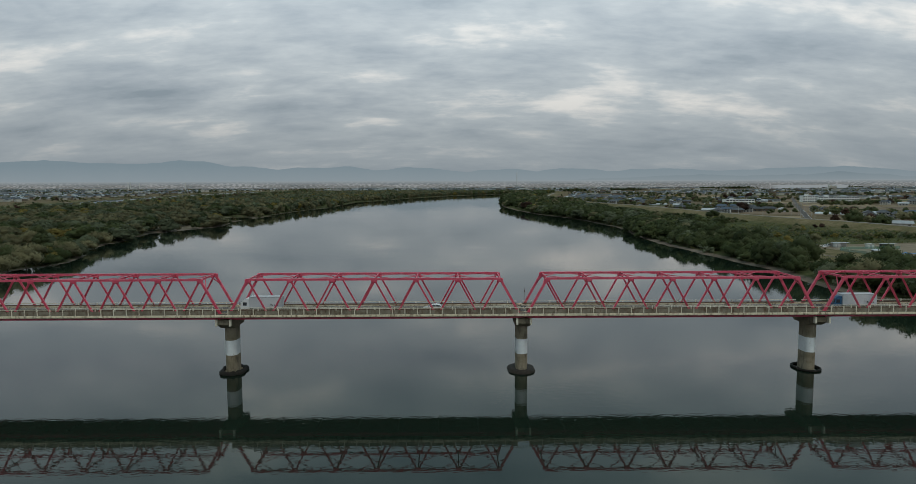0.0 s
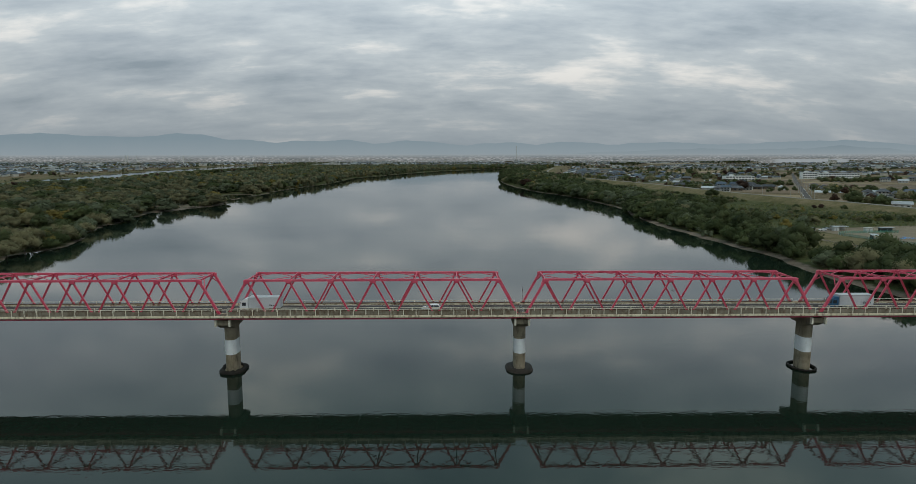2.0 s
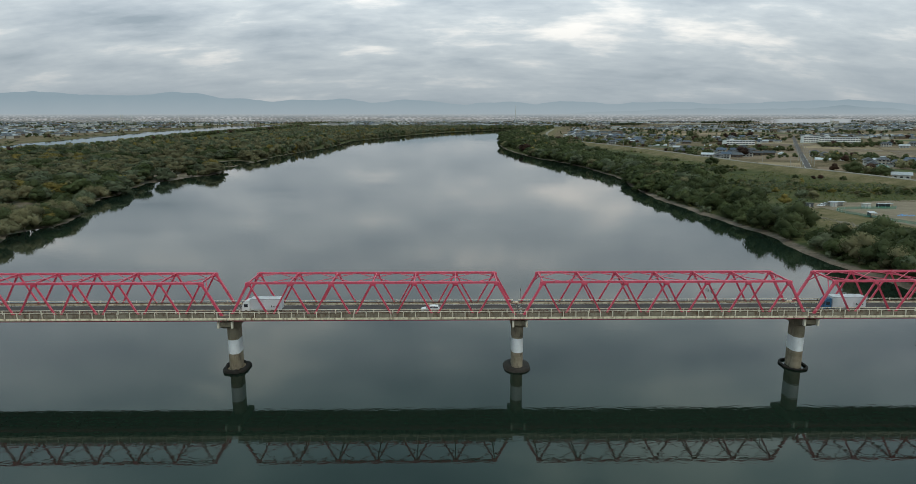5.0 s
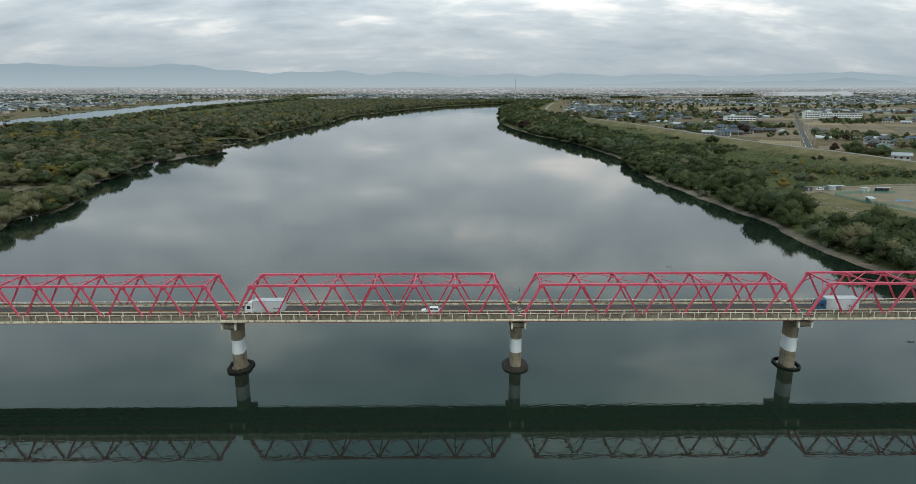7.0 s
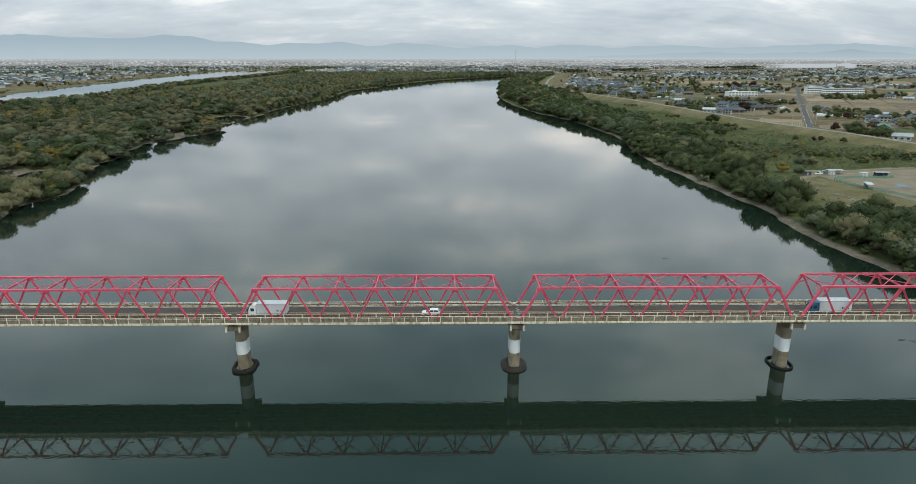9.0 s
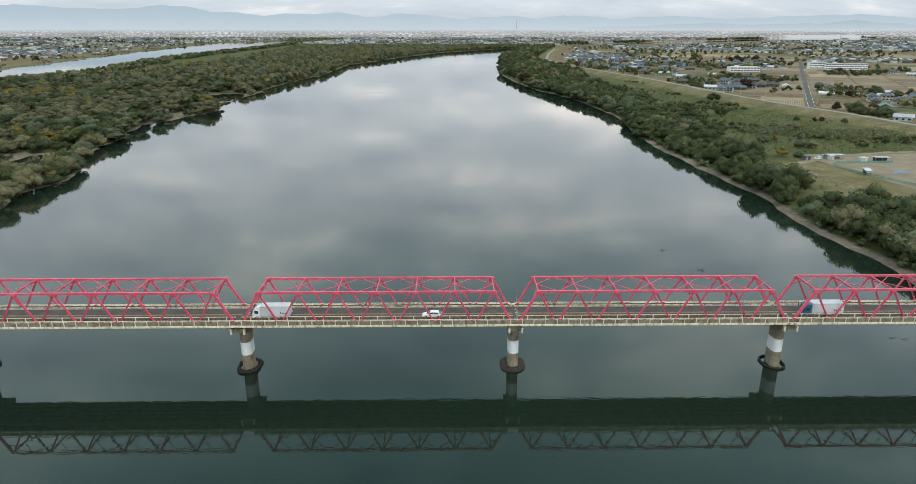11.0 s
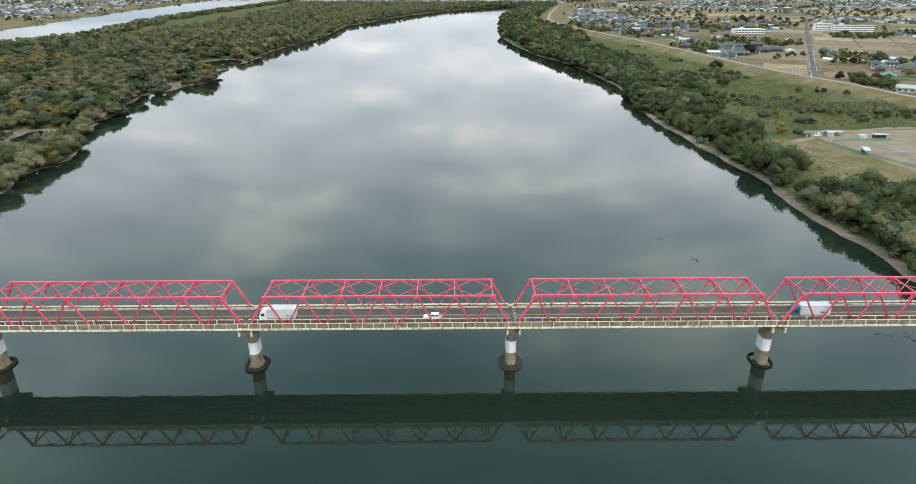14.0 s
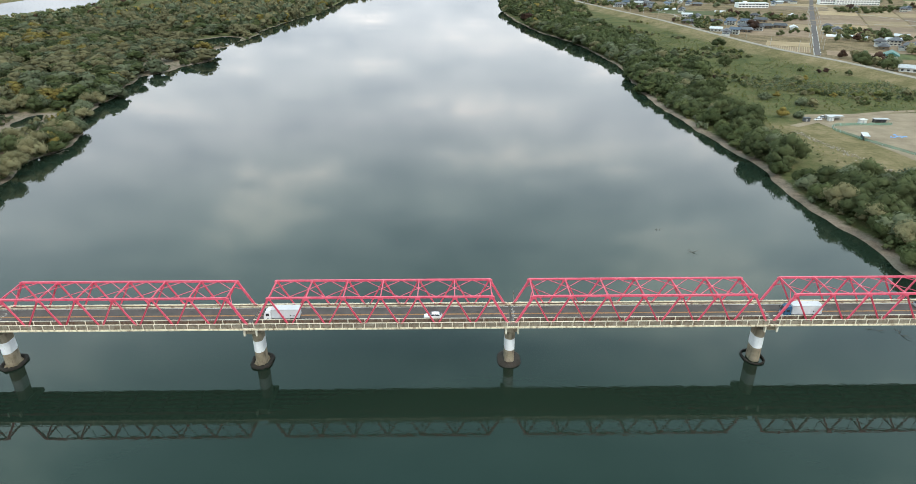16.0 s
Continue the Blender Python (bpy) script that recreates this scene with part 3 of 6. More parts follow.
def build_pier(x, ring_kind):
    pier = thing("bridge_pier", "oval concrete bridge pier with white band and dark fender ring", "bridge pier", "piers of the bridge", at=pose(x, 0, 0))
    cy, hx, hy = 4.2, 1.27, 2.1

    def one(name, fill, mat, label="", smooth=False, parent=None):
        bm = bmesh.new()
        fill(bm)
        return part(name, bm, mat, parent or pier, label, smooth)

    one("shaft", lambda bm: loft(bm, [obround(hx + 0.04, hy + 0.04, -4, cy), obround(hx, hy, 0.5, cy), obround(hx, hy, 4.0, cy)]), PIER_CONCRETE, "weathered brown concrete shaft")
    one("painted_band", lambda bm: loft(bm, [obround(hx + 0.015, hy + 0.015, 4.0, cy), obround(hx + 0.015, hy + 0.015, 7.25, cy)]), WHITE_BAND, "white painted band")
    one("upper_shaft", lambda bm: loft(bm, [obround(hx, hy, 7.25, cy), obround(hx, hy, 10.6, cy)]), PIER_CONCRETE)

    def cap(bm):
        prof = [(-0.75, 11.3), (-0.75, 12.3), (9.35, 12.3), (9.35, 11.3), (7.0, 10.2), (1.5, 10.2)]
        a = [bm.verts.new((-1.55, y, z)) for y, z in prof]
        b = [bm.verts.new((1.55, y, z)) for y, z in prof]
        bm.faces.new(a[::-1])
        bm.faces.new(b)
        for i in range(6):
            bm.faces.new((a[i], a[(i + 1) % 6], b[(i + 1) % 6], b[i]))
        bmesh.ops.recalc_face_normals(bm, faces=bm.faces)
        bmesh.ops.bevel(bm, geom=bm.edges[:], offset=0.06, segments=1, affect="EDGES")

    one("cap", cap, PIER_CONCRETE, "dark stained hammerhead cap")
    for bx in (-1.45, 1.45):
        one("bracket", lambda bm: box(bm, bx - 0.2, bx + 0.2, -1.5, -0.72, 11.15, 12.55, 0.04), RAIL, "pale concrete bracket")
    for bx in (-0.62, 0.62):
        for by in (0.0, Y_FAR):
            one("bearing", lambda bm: box(bm, bx - 0.4, bx + 0.4, by - 0.4, by + 0.4, 12.28, 12.47, 0.03), GUARD)
    rnd = random.Random(int(x) + 500)
    if ring_kind == "disc":
        prof = [(1.35, 0.55), (2.4, 0.62), (2.85, 0.45), (3.0, 0.1), (2.9, -0.35), (1.35, -0.5)]
        one("fender_ring", lambda bm: loft(bm, [obround(r, r + 0.85, z, cy, 16) for r, z in prof]), FENDER_BROWN, "broad dark brown fender disc", True)
    else:
        tube, mid = (0.64, 2.25) if ring_kind == "thick" else (0.27, 2.42)
        base = obround(mid, mid + 0.85, 0, cy, 20)
        n = len(base)

        def ring(bm):
            rows = []
            for k in range(n):
                p, q = Vector(base[k]), Vector((0, min(max(base[k][1], cy - 0.85), cy + 0.85), 0))
                out = (p - q).normalized()
                t = tube * (rnd.uniform(0.62, 1.18) if ring_kind == "thick" else rnd.uniform(0.85, 1.1))
                rows.append([bm.verts.new(p + out * t * math.cos(2 * math.pi * j / 8) + Vector((0, 0, 0.22 + t * 0.95 * math.sin(2 * math.pi * j / 8)))) for j in range(8)])
            for k in range(n):
                a, b = rows[k], rows[(k + 1) % n]
                for j in range(8):
                    bm.faces.new((a[j], a[(j + 1) % 8], b[(j + 1) % 8], b[j]))
            bmesh.ops.recalc_face_normals(bm, faces=bm.faces)

        fr = one("fender_ring", ring, RUBBER, "worn black rubber fender ring", True)
        if ring_kind == "thick":
            one("footing", lambda bm: loft(bm, [obround(1.9, 2.75, -2, cy), obround(1.9, 2.75, 0.18, cy), obround(1.75, 2.6, 0.26, cy)]), PIER_CONCRETE, "algae-stained footing")
    return pier


for i, kind in zip(range(-4, 5), ("thin", "thin", "thick", "thick", "disc", "thin", "thin", "thin", "thin")):
    build_pier(i * SPAN, kind)

# ---- trees ----


def leaf_material(name, dark, mid, light):
    """Leaves: a matt upper side with light passing through the thin blades."""
    m = bpy.data.materials.new(name)
    m.use_nodes = True
    m.node_tree.nodes.clear()
    N = Nodes(m.node_tree)
    geo = N.add("ShaderNodeNewGeometry")
    broad = N.noise(geo.outputs["Position"], 0.09, 3, 0.5)
    obj = N.add("ShaderNodeObjectInfo").outputs["Random"]
    f = N.math("ADD", N.math("MULTIPLY", broad, 0.66), N.math("ADD", N.math("MULTIPLY", geo.outputs["Random Per Island"], 0.13), N.math("MULTIPLY", obj, 0.21)))
    col = N.ramp(f, [(0.28, dark), (0.5, mid), (0.72, light)])
    skin = N.add("ShaderNodeBsdfPrincipled", {"Base Color": col, "Roughness": 0.75, "Specular IOR Level": 0.1})
    thin = N.add("ShaderNodeBsdfTranslucent", {0: col})
    both = N.add("ShaderNodeMixShader", {0: 0.36, 1: skin.outputs[0], 2: thin.outputs[0]})
    out = N.add("ShaderNodeOutputMaterial")
    m.node_tree.links.new(both.outputs[0], out.inputs[0])
    return m


LEAF_DARK = leaf_material("dark_green_foliage", (0.038, 0.050, 0.022), (0.078, 0.093, 0.041), (0.120, 0.138, 0.063))
LEAF_OLIVE = leaf_material("olive_foliage", (0.101, 0.096, 0.054), (0.193, 0.176, 0.095), (0.269, 0.242, 0.134))
LEAF_YELLOW = leaf_material("yellowing_foliage", (0.138, 0.112, 0.035), (0.226, 0.178, 0.053), (0.319, 0.248, 0.075))
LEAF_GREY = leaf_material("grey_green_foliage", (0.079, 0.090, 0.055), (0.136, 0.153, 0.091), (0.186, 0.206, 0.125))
LEAF_RED = leaf_material("brown_red_foliage", (0.036, 0.022, 0.017), (0.068, 0.040, 0.030), (0.10, 0.06, 0.042))
LEAF_REED = leaf_material("reed_foliage", (0.098, 0.106, 0.036), (0.172, 0.178, 0.062), (0.253, 0.234, 0.098))
LEAF_GREEN = leaf_material("mid_green_foliage", (0.046, 0.060, 0.024), (0.091, 0.110, 0.045), (0.141, 0.158, 0.068))
LEAVES = [LEAF_DARK, LEAF_OLIVE, LEAF_YELLOW, LEAF_GREY, LEAF_RED, LEAF_REED, LEAF_GREEN]
BARK = worn("grey_brown_bark", (0.07, 0.055, 0.04), (0.13, 0.105, 0.08), 2.0, 0.95, 9.0, bump=(0.6, 0.03))


def crown_arrays(seed, height, radius, lobes, leaves, leaf, low=0.12):
    """Leaf clumps of one tree about the origin: quads laid over several lobes, with a rough dark core in each lobe."""
    rng = np.random.default_rng(seed)
    ang = rng.uniform(0, 2 * np.pi, lobes)
    rad = radius * np.sqrt(rng.uniform(0.02, 0.55, lobes))
    zc = height * (low + 0.10 + (0.64 - low) * np.sqrt(np.clip(1 - (rad / radius) ** 2 * 1.3, 0, 1)) * rng.uniform(0.30, 1.04, lobes))
    cen = np.stack([rad * np.cos(ang), rad * np.sin(ang), zc], 1)
    size = radius * rng.uniform(0.34, 0.54, lobes)
    cen[0] = (0, 0, height * 0.72)
    size[0] = radius * 0.5
    # leaves
    pick = rng.choice(lobes, leaves, p=size ** 2 / np.sum(size ** 2))
    n = rng.normal(size=(leaves, 3))
    n[:, 2] = n[:, 2] * 0.9 + 0.25
    n /= np.linalg.norm(n, axis=1)[:, None]
    p = cen[pick] + n * (size[pick] * rng.uniform(0.86, 1.10, leaves))[:, None] * np.array([1, 1, 0.8])
    p[:, 2] = np.maximum(p[:, 2], height * 0.03)
    nn = n + rng.normal(size=(leaves, 3)) * 0.36
    nn /= np.linalg.norm(nn, axis=1)[:, None]
    t = np.cross(nn, rng.normal(size=(leaves, 3)))
    t /= np.linalg.norm(t, axis=1)[:, None]
    b = np.cross(nn, t)
    s = (leaf * rng.uniform(0.6, 1.35, leaves))[:, None]
    s2 = s * rng.uniform(0.45, 0.9, leaves)[:, None]
    quad = np.stack([p - t * s - b * s2 * 0.4, p + t * s * 0.3 - b * s2, p + t * s + b * s2 * 0.5, p - t * s * 0.2 + b * s2], 1).reshape(-1, 3)
    # cores: squashed octahedra
    o = np.array([(1, 0, 0), (0, 1, 0), (-1, 0, 0), (0, -1, 0), (0, 0, 0.8), (0, 0, -0.8)], float)
    turn = rng.uniform(0, 6.28, lobes)
    core = []
    for c, r, a in zip(cen, size, turn):
        q = o * r * 0.95
        core.append(np.stack([q[:, 0] * np.cos(a) - q[:, 1] * np.sin(a), q[:, 0] * np.sin(a) + q[:, 1] * np.cos(a), q[:, 2]], 1) + c)
    core = np.concatenate(core)
    tri = np.array([(0, 1, 4), (1, 2, 4), (2, 3, 4), (3, 0, 4), (1, 0, 5), (2, 1, 5), (3, 2, 5), (0, 3, 5)])
    tris = np.concatenate([tri + 6 * i for i in range(lobes)])
    core[:, 2] = np.maximum(core[:, 2], 0.05)
    soft = n * 0.8 + nn * 0.35
    middle = np.repeat(cen, 6, 0)
    out = np.concatenate([np.repeat(soft, 4, 0), core - middle])
    out /= np.maximum(np.linalg.norm(out, axis=1), 1e-6)[:, None]
    return quad, core, tris, out


def raw_mesh(name, verts, quads, tris, mats, quad_mat=None, tri_mat=None, normals=None):
    me = bpy.data.meshes.new(name)
    me.vertices.add(len(verts))
    me.vertices.foreach_set("co", np.ascontiguousarray(verts, np.float32).ravel())
    nq, nt = len(quads), len(tris)
    loops = np.concatenate([quads.ravel(), tris.ravel()]).astype(np.int32)
    me.loops.add(len(loops))
    me.loops.foreach_set("vertex_index", loops)
    starts = np.concatenate([np.arange(nq) * 4, nq * 4 + np.arange(nt) * 3]).astype(np.int32)
    me.polygons.add(nq + nt)
    me.polygons.foreach_set("loop_start", starts)
    if quad_mat is not None:
        me.polygons.foreach_set("material_index", np.concatenate([quad_mat, tri_mat]).astype(np.int32))
    me.update(calc_edges=True)
    if normals is not None:
        a = me.attributes.new("custom_normal", "FLOAT_VECTOR", "POINT")
        a.data.foreach_set("vector", np.ascontiguousarray(normals, np.float32).ravel())
    for m in mats:
        me.materials.append(m)
    return me


def trunk_mesh(seed, height, radius):
    rnd = random.Random(seed)
    bm = bmesh.new()

    def limb(a, b, r0, r1, bend):
        mid = (Vector(a) + Vector(b)) / 2 + Vector(bend)
        rows = []
        for p, r in ((Vector(a), r0), (mid, (r0 + r1) / 2), (Vector(b), r1)):
            rows.append([bm.verts.new(p + Vector((r * math.cos(2 * math.pi * k / 6), r * math.sin(2 * math.pi * k / 6), 0))) for k in range(6)])
        for u, v in zip(rows[:-1], rows[1:]):
            for k in range(6):
                bm.faces.new((u[k], u[(k + 1) % 6], v[(k + 1) % 6], v[k]))

    r = 0.03 * height
    limb((0, 0, -0.4), (0.1 * radius, 0, height * 0.45), r, r * 0.65, (0.05 * radius, 0.04 * radius, 0))
    for k in range(5):
        a = 2 * math.pi * k / 5 + rnd.uniform(-0.4, 0.4)
        d = radius * rnd.uniform(0.45, 0.7)
        limb((0.05 * radius, 0, height * rnd.uniform(0.15, 0.4)), (d * math.cos(a), d * math.sin(a), height * rnd.uniform(0.5, 0.75)), r * 0.5, r * 0.15, (0, 0, 0.05 * height))
    me = bpy.data.meshes.new("trunk")
    bm.to_mesh(me)
    bm.free()
    me.materials.append(BARK)
    return me


TREE_KINDS = [
    ("broad dark green riverside tree with a full crown", 9.0, 5.2, 15, 1500, 0.31, LEAF_DARK),
    ("rounded olive-green riverside willow tree", 8.0, 5.0, 14, 1400, 0.31, LEAF_OLIVE),
    ("low spreading grey-green willow tree", 6.5, 4.8, 13, 1300, 0.30, LEAF_GREY),
    ("yellowing autumn tree with a loose crown", 8.5, 4.6, 12, 1250, 0.31, LEAF_YELLOW),
    ("tall dark green bank tree with uneven crown", 10.5, 4.8, 16, 1500, 0.31, LEAF_DARK),
    ("bushy green shore tree reaching to the ground", 5.5, 4.2, 11, 1150, 0.29, LEAF_GREEN),
    ("large brown-red autumn tree with a round crown", 10.0, 6.0, 14, 1300, 0.34, LEAF_RED),
]


def build_tree(k):
    label, h, r, lobes, leaves, leaf, mat = TREE_KINDS[k]
    quad, core, tris, out = crown_arrays(100 + k, h, r, lobes, leaves, leaf)
    nq = len(quad) // 4
    me = raw_mesh("crown", np.concatenate([quad, core]), np.arange(nq * 4).reshape(-1, 4), tris + nq * 4, [mat], normals=out)
    tree = thing("tree", label, "tree", "trees along the river banks")
    shared("crown", me, tree)
    shared("trunk", trunk_mesh(k, h, r), tree, label="grey-brown bark")
    return tree


def woods(name, label, spots, lod, seed, mix, spread=(0.95, 1.35), core=True):
    """Many trees joined: spots are rows of x, y, height, and lod gives leaves and leaf size for a tree 8 m high."""
    rng = np.random.default_rng(seed)
    leaves, leaf, lobes = lod
    protos = [crown_arrays(seed * 31 + i, 1.0, 0.56, lobes, leaves, leaf / 8.0, 0.05) for i in range(7)]
    if not core:
        protos = [(q, c[:0], t[:0], o[:len(q)]) for q, c, t, o in protos]
    spots = np.asarray(spots, float)
    which = rng.integers(0, len(protos), len(spots))
    zs = ground_z(spots[:, 0], spots[:, 1])
    mats = rng.choice(len(LEAVES), len(spots), p=(list(mix) + [0.0])[:7])
    field = wiggle(spots[:, 0], spots[:, 1], 0.021, 3.0)
    mats = np.where((mats == 2) & (field < 0.05), 1, mats)
    V, Q, T, QM, TM, O, off = [], [], [], [], [], [], 0
    for i, (x, y, h) in enumerate(spots):
        quad, core, tris, out = protos[which[i]]
        a = rng.uniform(0, 6.28)
        c, s = math.cos(a), math.sin(a)
        wide = rng.uniform(*spread)
        both = np.concatenate([quad, core]) * np.array([h * wide, h * wide, h])
        v = np.stack([both[:, 0] * c - both[:, 1] * s + x, both[:, 0] * s + both[:, 1] * c + y, both[:, 2] + zs[i] - 0.15], 1)
        nq = len(quad) // 4
        V.append(v)
        O.append(np.stack([out[:, 0] * c - out[:, 1] * s, out[:, 0] * s + out[:, 1] * c, out[:, 2]], 1))
        Q.append(np.arange(nq * 4).reshape(-1, 4) + off)
        T.append(tris + nq * 4 + off)
        QM.append(np.full(nq, mats[i]))
        TM.append(np.full(len(tris), mats[i]))
        off += len(v)
    me = raw_mesh(name, np.concatenate(V), np.concatenate(Q), np.concatenate(T), LEAVES, np.concatenate(QM), np.concatenate(TM), np.concatenate(O))
    return tagged(new(name, me), label, "trees", kind="stuff")


def scatter(rng, x0, x1, y0, y1, gap, keep):
    """A jittered grid of places at about that distance from one another, kept where keep(x, y) holds."""
    nx, ny = max(1, int((x1 - x0) / gap)), max(1, int((y1 - y0) / gap))
    gx, gy = np.meshgrid(np.arange(nx), np.arange(ny))
    x = x0 + (gx.ravel() + rng.uniform(0.05, 0.95, nx * ny)) * gap
    y = y0 + (gy.ravel() + rng.uniform(0.05, 0.95, nx * ny)) * gap
    ok = keep(x, y)
    return np.stack([x[ok], y[ok]], 1)


def left_wood(x, y):
    land = -river_depth(x, y)
    edge = np.where((y > 520) & (y < 700), 5, -0.6 + 1.6 * wiggle(x, y, 0.06, 9.0))
    gap = wiggle(x, y, 0.045, 5.0)
    open_ = np.zeros(np.shape(x), bool)
    for px, py, rx, ry in PONDS:
        open_ |= ((x - px) / (rx + 6)) ** 2 + ((y - py) / (ry + 7)) ** 2 < 1
    open_ |= (x > -303) & (y > 584) & (y < 668)
    open_ |= (x > -296) & (y > 424) & (y < 470)
    open_ |= (land < 20) & (y > 420) & (y < 690) & (wiggle(x, y, 0.09, 1.0) > 0.3)
    open_ |= (x < -236) & (x > -292) & (y > 208) & (y < 262) & (wiggle(x, y, 0.05, 2.0) > -0.35)
    return ~open_ & (land > edge) & (x < along(LEFT_SHORE, y)) & (x > along(WEST_LEVEE, y) + 10 + 10 * wiggle(x * 0 + 5, y, 0.02)) & ((gap < 0.72) | (land > 45))


def right_wood(x, y):
    land = -river_depth(x, y)
    near = np.interp(y, [-200, 60, 112, 130, 150, 180, 215, 300, 400, 500, 650, 800, 1000, 1200], [300, 300, 150, 24, 18, 30, 44, 52, 60, 58, 76, 95, 140, 400])
    meadow = (y > 128) & (y < 700) & (land > near * (0.85 + 0.25 * wiggle(x, y, 0.07)))
    lev = along(LEVEE, y) - x
    return (x > 0) & (land > np.where(y < 330, 4.9, 2.6 + 2.2 * wiggle(x, y, 0.025, 3.0)) + 1.6 * wiggle(x, y, 0.09)) & (land < near) & ~meadow & (lev > 26)


def plant():
    rng = np.random.default_rng(7)
    protos = [build_tree(k) for k in range(len(TREE_KINDS))]
    used = [False] * len(protos)

    def place(k, x, y, s, turn):
        m = Matrix.LocRotScale((x, y, gz(x, y) - 0.1), Euler((0, 0, turn)), (s, s, s * rng.uniform(0.85, 1.12)))
        if used[k]:
            t = copy_thing(protos[k], Matrix.Identity(4))
            t.matrix_basis = m
        else:
            used[k] = True
            protos[k].matrix_basis = m

    left = scatter(rng, -300, -200, 60, 300, 8.4, lambda x, y: left_wood(x, y) & (-river_depth(x, y) < 34))
    right = scatter(rng, 110, 230, 40, 300, 8.2, lambda x, y: right_wood(x, y) & (-river_depth(x, y) < 46))
    print("single trees", len(left), len(right))
    for x, y in left:
        place(int(rng.choice(6, p=[0.16, 0.3, 0.12, 0.1, 0.1, 0.22])), x, y, rng.uniform(0.85, 1.35), rng.uniform(0, 6.28))
    for x, y in right:
        low = -river_depth(np.array([x]), np.array([y]))[0] < 14
        place(int(rng.choice(6, p=[0.2, 0.04, 0.2, 0, 0, 0.56] if low else [0.4, 0.04, 0.12, 0.0, 0.18, 0.26])), x, y, rng.uniform(1.05, 1.6) if low else rng.uniform(1.05, 1.45), rng.uniform(0, 6.28))

    def heights(p, lo, hi):
        return np.concatenate([p, rng.uniform(lo, hi, (len(p), 1))], 1)

    taken_left = lambda x, y: (x > -300) & (y < 300) & (y > 60) & (-river_depth(x, y) < 34)
    taken_right = lambda x, y: (y > 40) & (y < 300) & (-river_depth(x, y) < 46) & (x < 230)
    mid = scatter(rng, -620, -205, 30, 720, 12.6, lambda x, y: left_wood(x, y) & ~taken_left(x, y))
    woods("west_bank_woods", "dense olive and yellowing riverside woods on the bank", heights(mid, 6.0, 13.5), (290, 0.62, 9), 3, [0.16, 0.34, 0.20, 0.22, 0.0, 0.0, 0.08], (1.25, 1.9))
    mid = scatter(rng, 80, 420, -20, 760, 8.6, lambda x, y: right_wood(x, y) & ~taken_right(x, y))
    woods("east_bank_woods", "dense dark green riverside woods on the bank", heights(mid, 8.0, 13.5), (300, 0.60, 9), 4, [0.42, 0.05, 0.02, 0.14, 0.0, 0.0, 0.37], (1.05, 1.5))
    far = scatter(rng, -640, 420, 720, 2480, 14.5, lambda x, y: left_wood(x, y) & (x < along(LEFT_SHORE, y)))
    # mix leans to grey and olive leaves to imitate haze over the distance
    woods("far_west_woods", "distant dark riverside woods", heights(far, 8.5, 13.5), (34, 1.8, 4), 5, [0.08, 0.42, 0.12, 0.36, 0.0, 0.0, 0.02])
    far = scatter(rng, 60, 560, 760, 2480, 13.0, lambda x, y: right_wood(x, y) & (y > 760))
    woods("far_east_woods", "distant dark green woods on the bank", heights(far, 8, 14), (44, 1.6, 4), 6, [0.45, 0.12, 0.04, 0.08, 0.01, 0.0, 0.30])
    line = scatter(rng, -760, -540, 0, 3000, 12.0, lambda x, y: (x - along(WEST_NEAR, y) > 6) & (x - along(WEST_NEAR, y) < 58 + 16 * wiggle(x, y, 0.03)) & (x < along(WEST_LEVEE, y) - 12))
    woods("west_river_treeline", "dark treeline beside the western river", heights(line, 6, 11), (36, 1.8, 4), 8, [0.48, 0.15, 0.0, 0.22, 0.15, 0.0])
    scrub = scatter(rng, -1250, -760, 500, 3300, 9.0, lambda x, y: (along(WEST_FAR, y) - x > 3) & (along(WEST_FAR, y) - x < 46) & (wiggle(x, y, 0.03, 5.0) + 0.5 * wiggle(x, y, 0.11, 2.0) > 0.1))
    woods("west_river_scrub", "low brown scrub along the far river edge", heights(scrub, 1.0, 3.2), (12, 2.6, 3), 18, [0.25, 0.35, 0.0, 0.2, 0.2, 0.0])

    def meadow(x, y):
        return (x > 100) & ~right_wood(x, y) & (-river_depth(x, y) > 14) & (along(LEVEE, y) - x > 20) & (y < 1000) & ~((y < 262) & (y > 132) & (x > 176))

    bush = scatter(rng, 130, 345, 110, 800, 6.2, lambda x, y: meadow(x, y) & (wiggle(x, y, 0.035, 4.0) + 0.35 * wiggle(x, y, 0.13, 2.0) > 0.55))
    woods("meadow_bushes", "low scrub bushes on the river meadow", heights(bush, 1.2, 4.2), (110, 1.0, 6), 9, [0.14, 0.24, 0.04, 0.18, 0.04, 0.16, 0.2], (1.0, 1.7))
    reed = scatter(rng, 130, 345, 110, 700, 4.2, lambda x, y: meadow(x, y) & (wiggle(x, y, 0.04, 7.0) > -0.45))
    woods("meadow_reeds", "tussocks of tall grass on the river meadow", heights(reed, 0.5, 1.3), (16, 1.7, 3), 10, [0.0, 0.16, 0.0, 0.08, 0.0, 0.62, 0.14], (1.0, 1.9), False)
    bed = scatter(rng, 205, 312, 306, 372, 2.6, lambda x, y: (np.abs(y - 338 + 0.12 * (x - 255)) < 20 + 8 * wiggle(x, y, 0.08, 2.0)) & meadow(x, y))
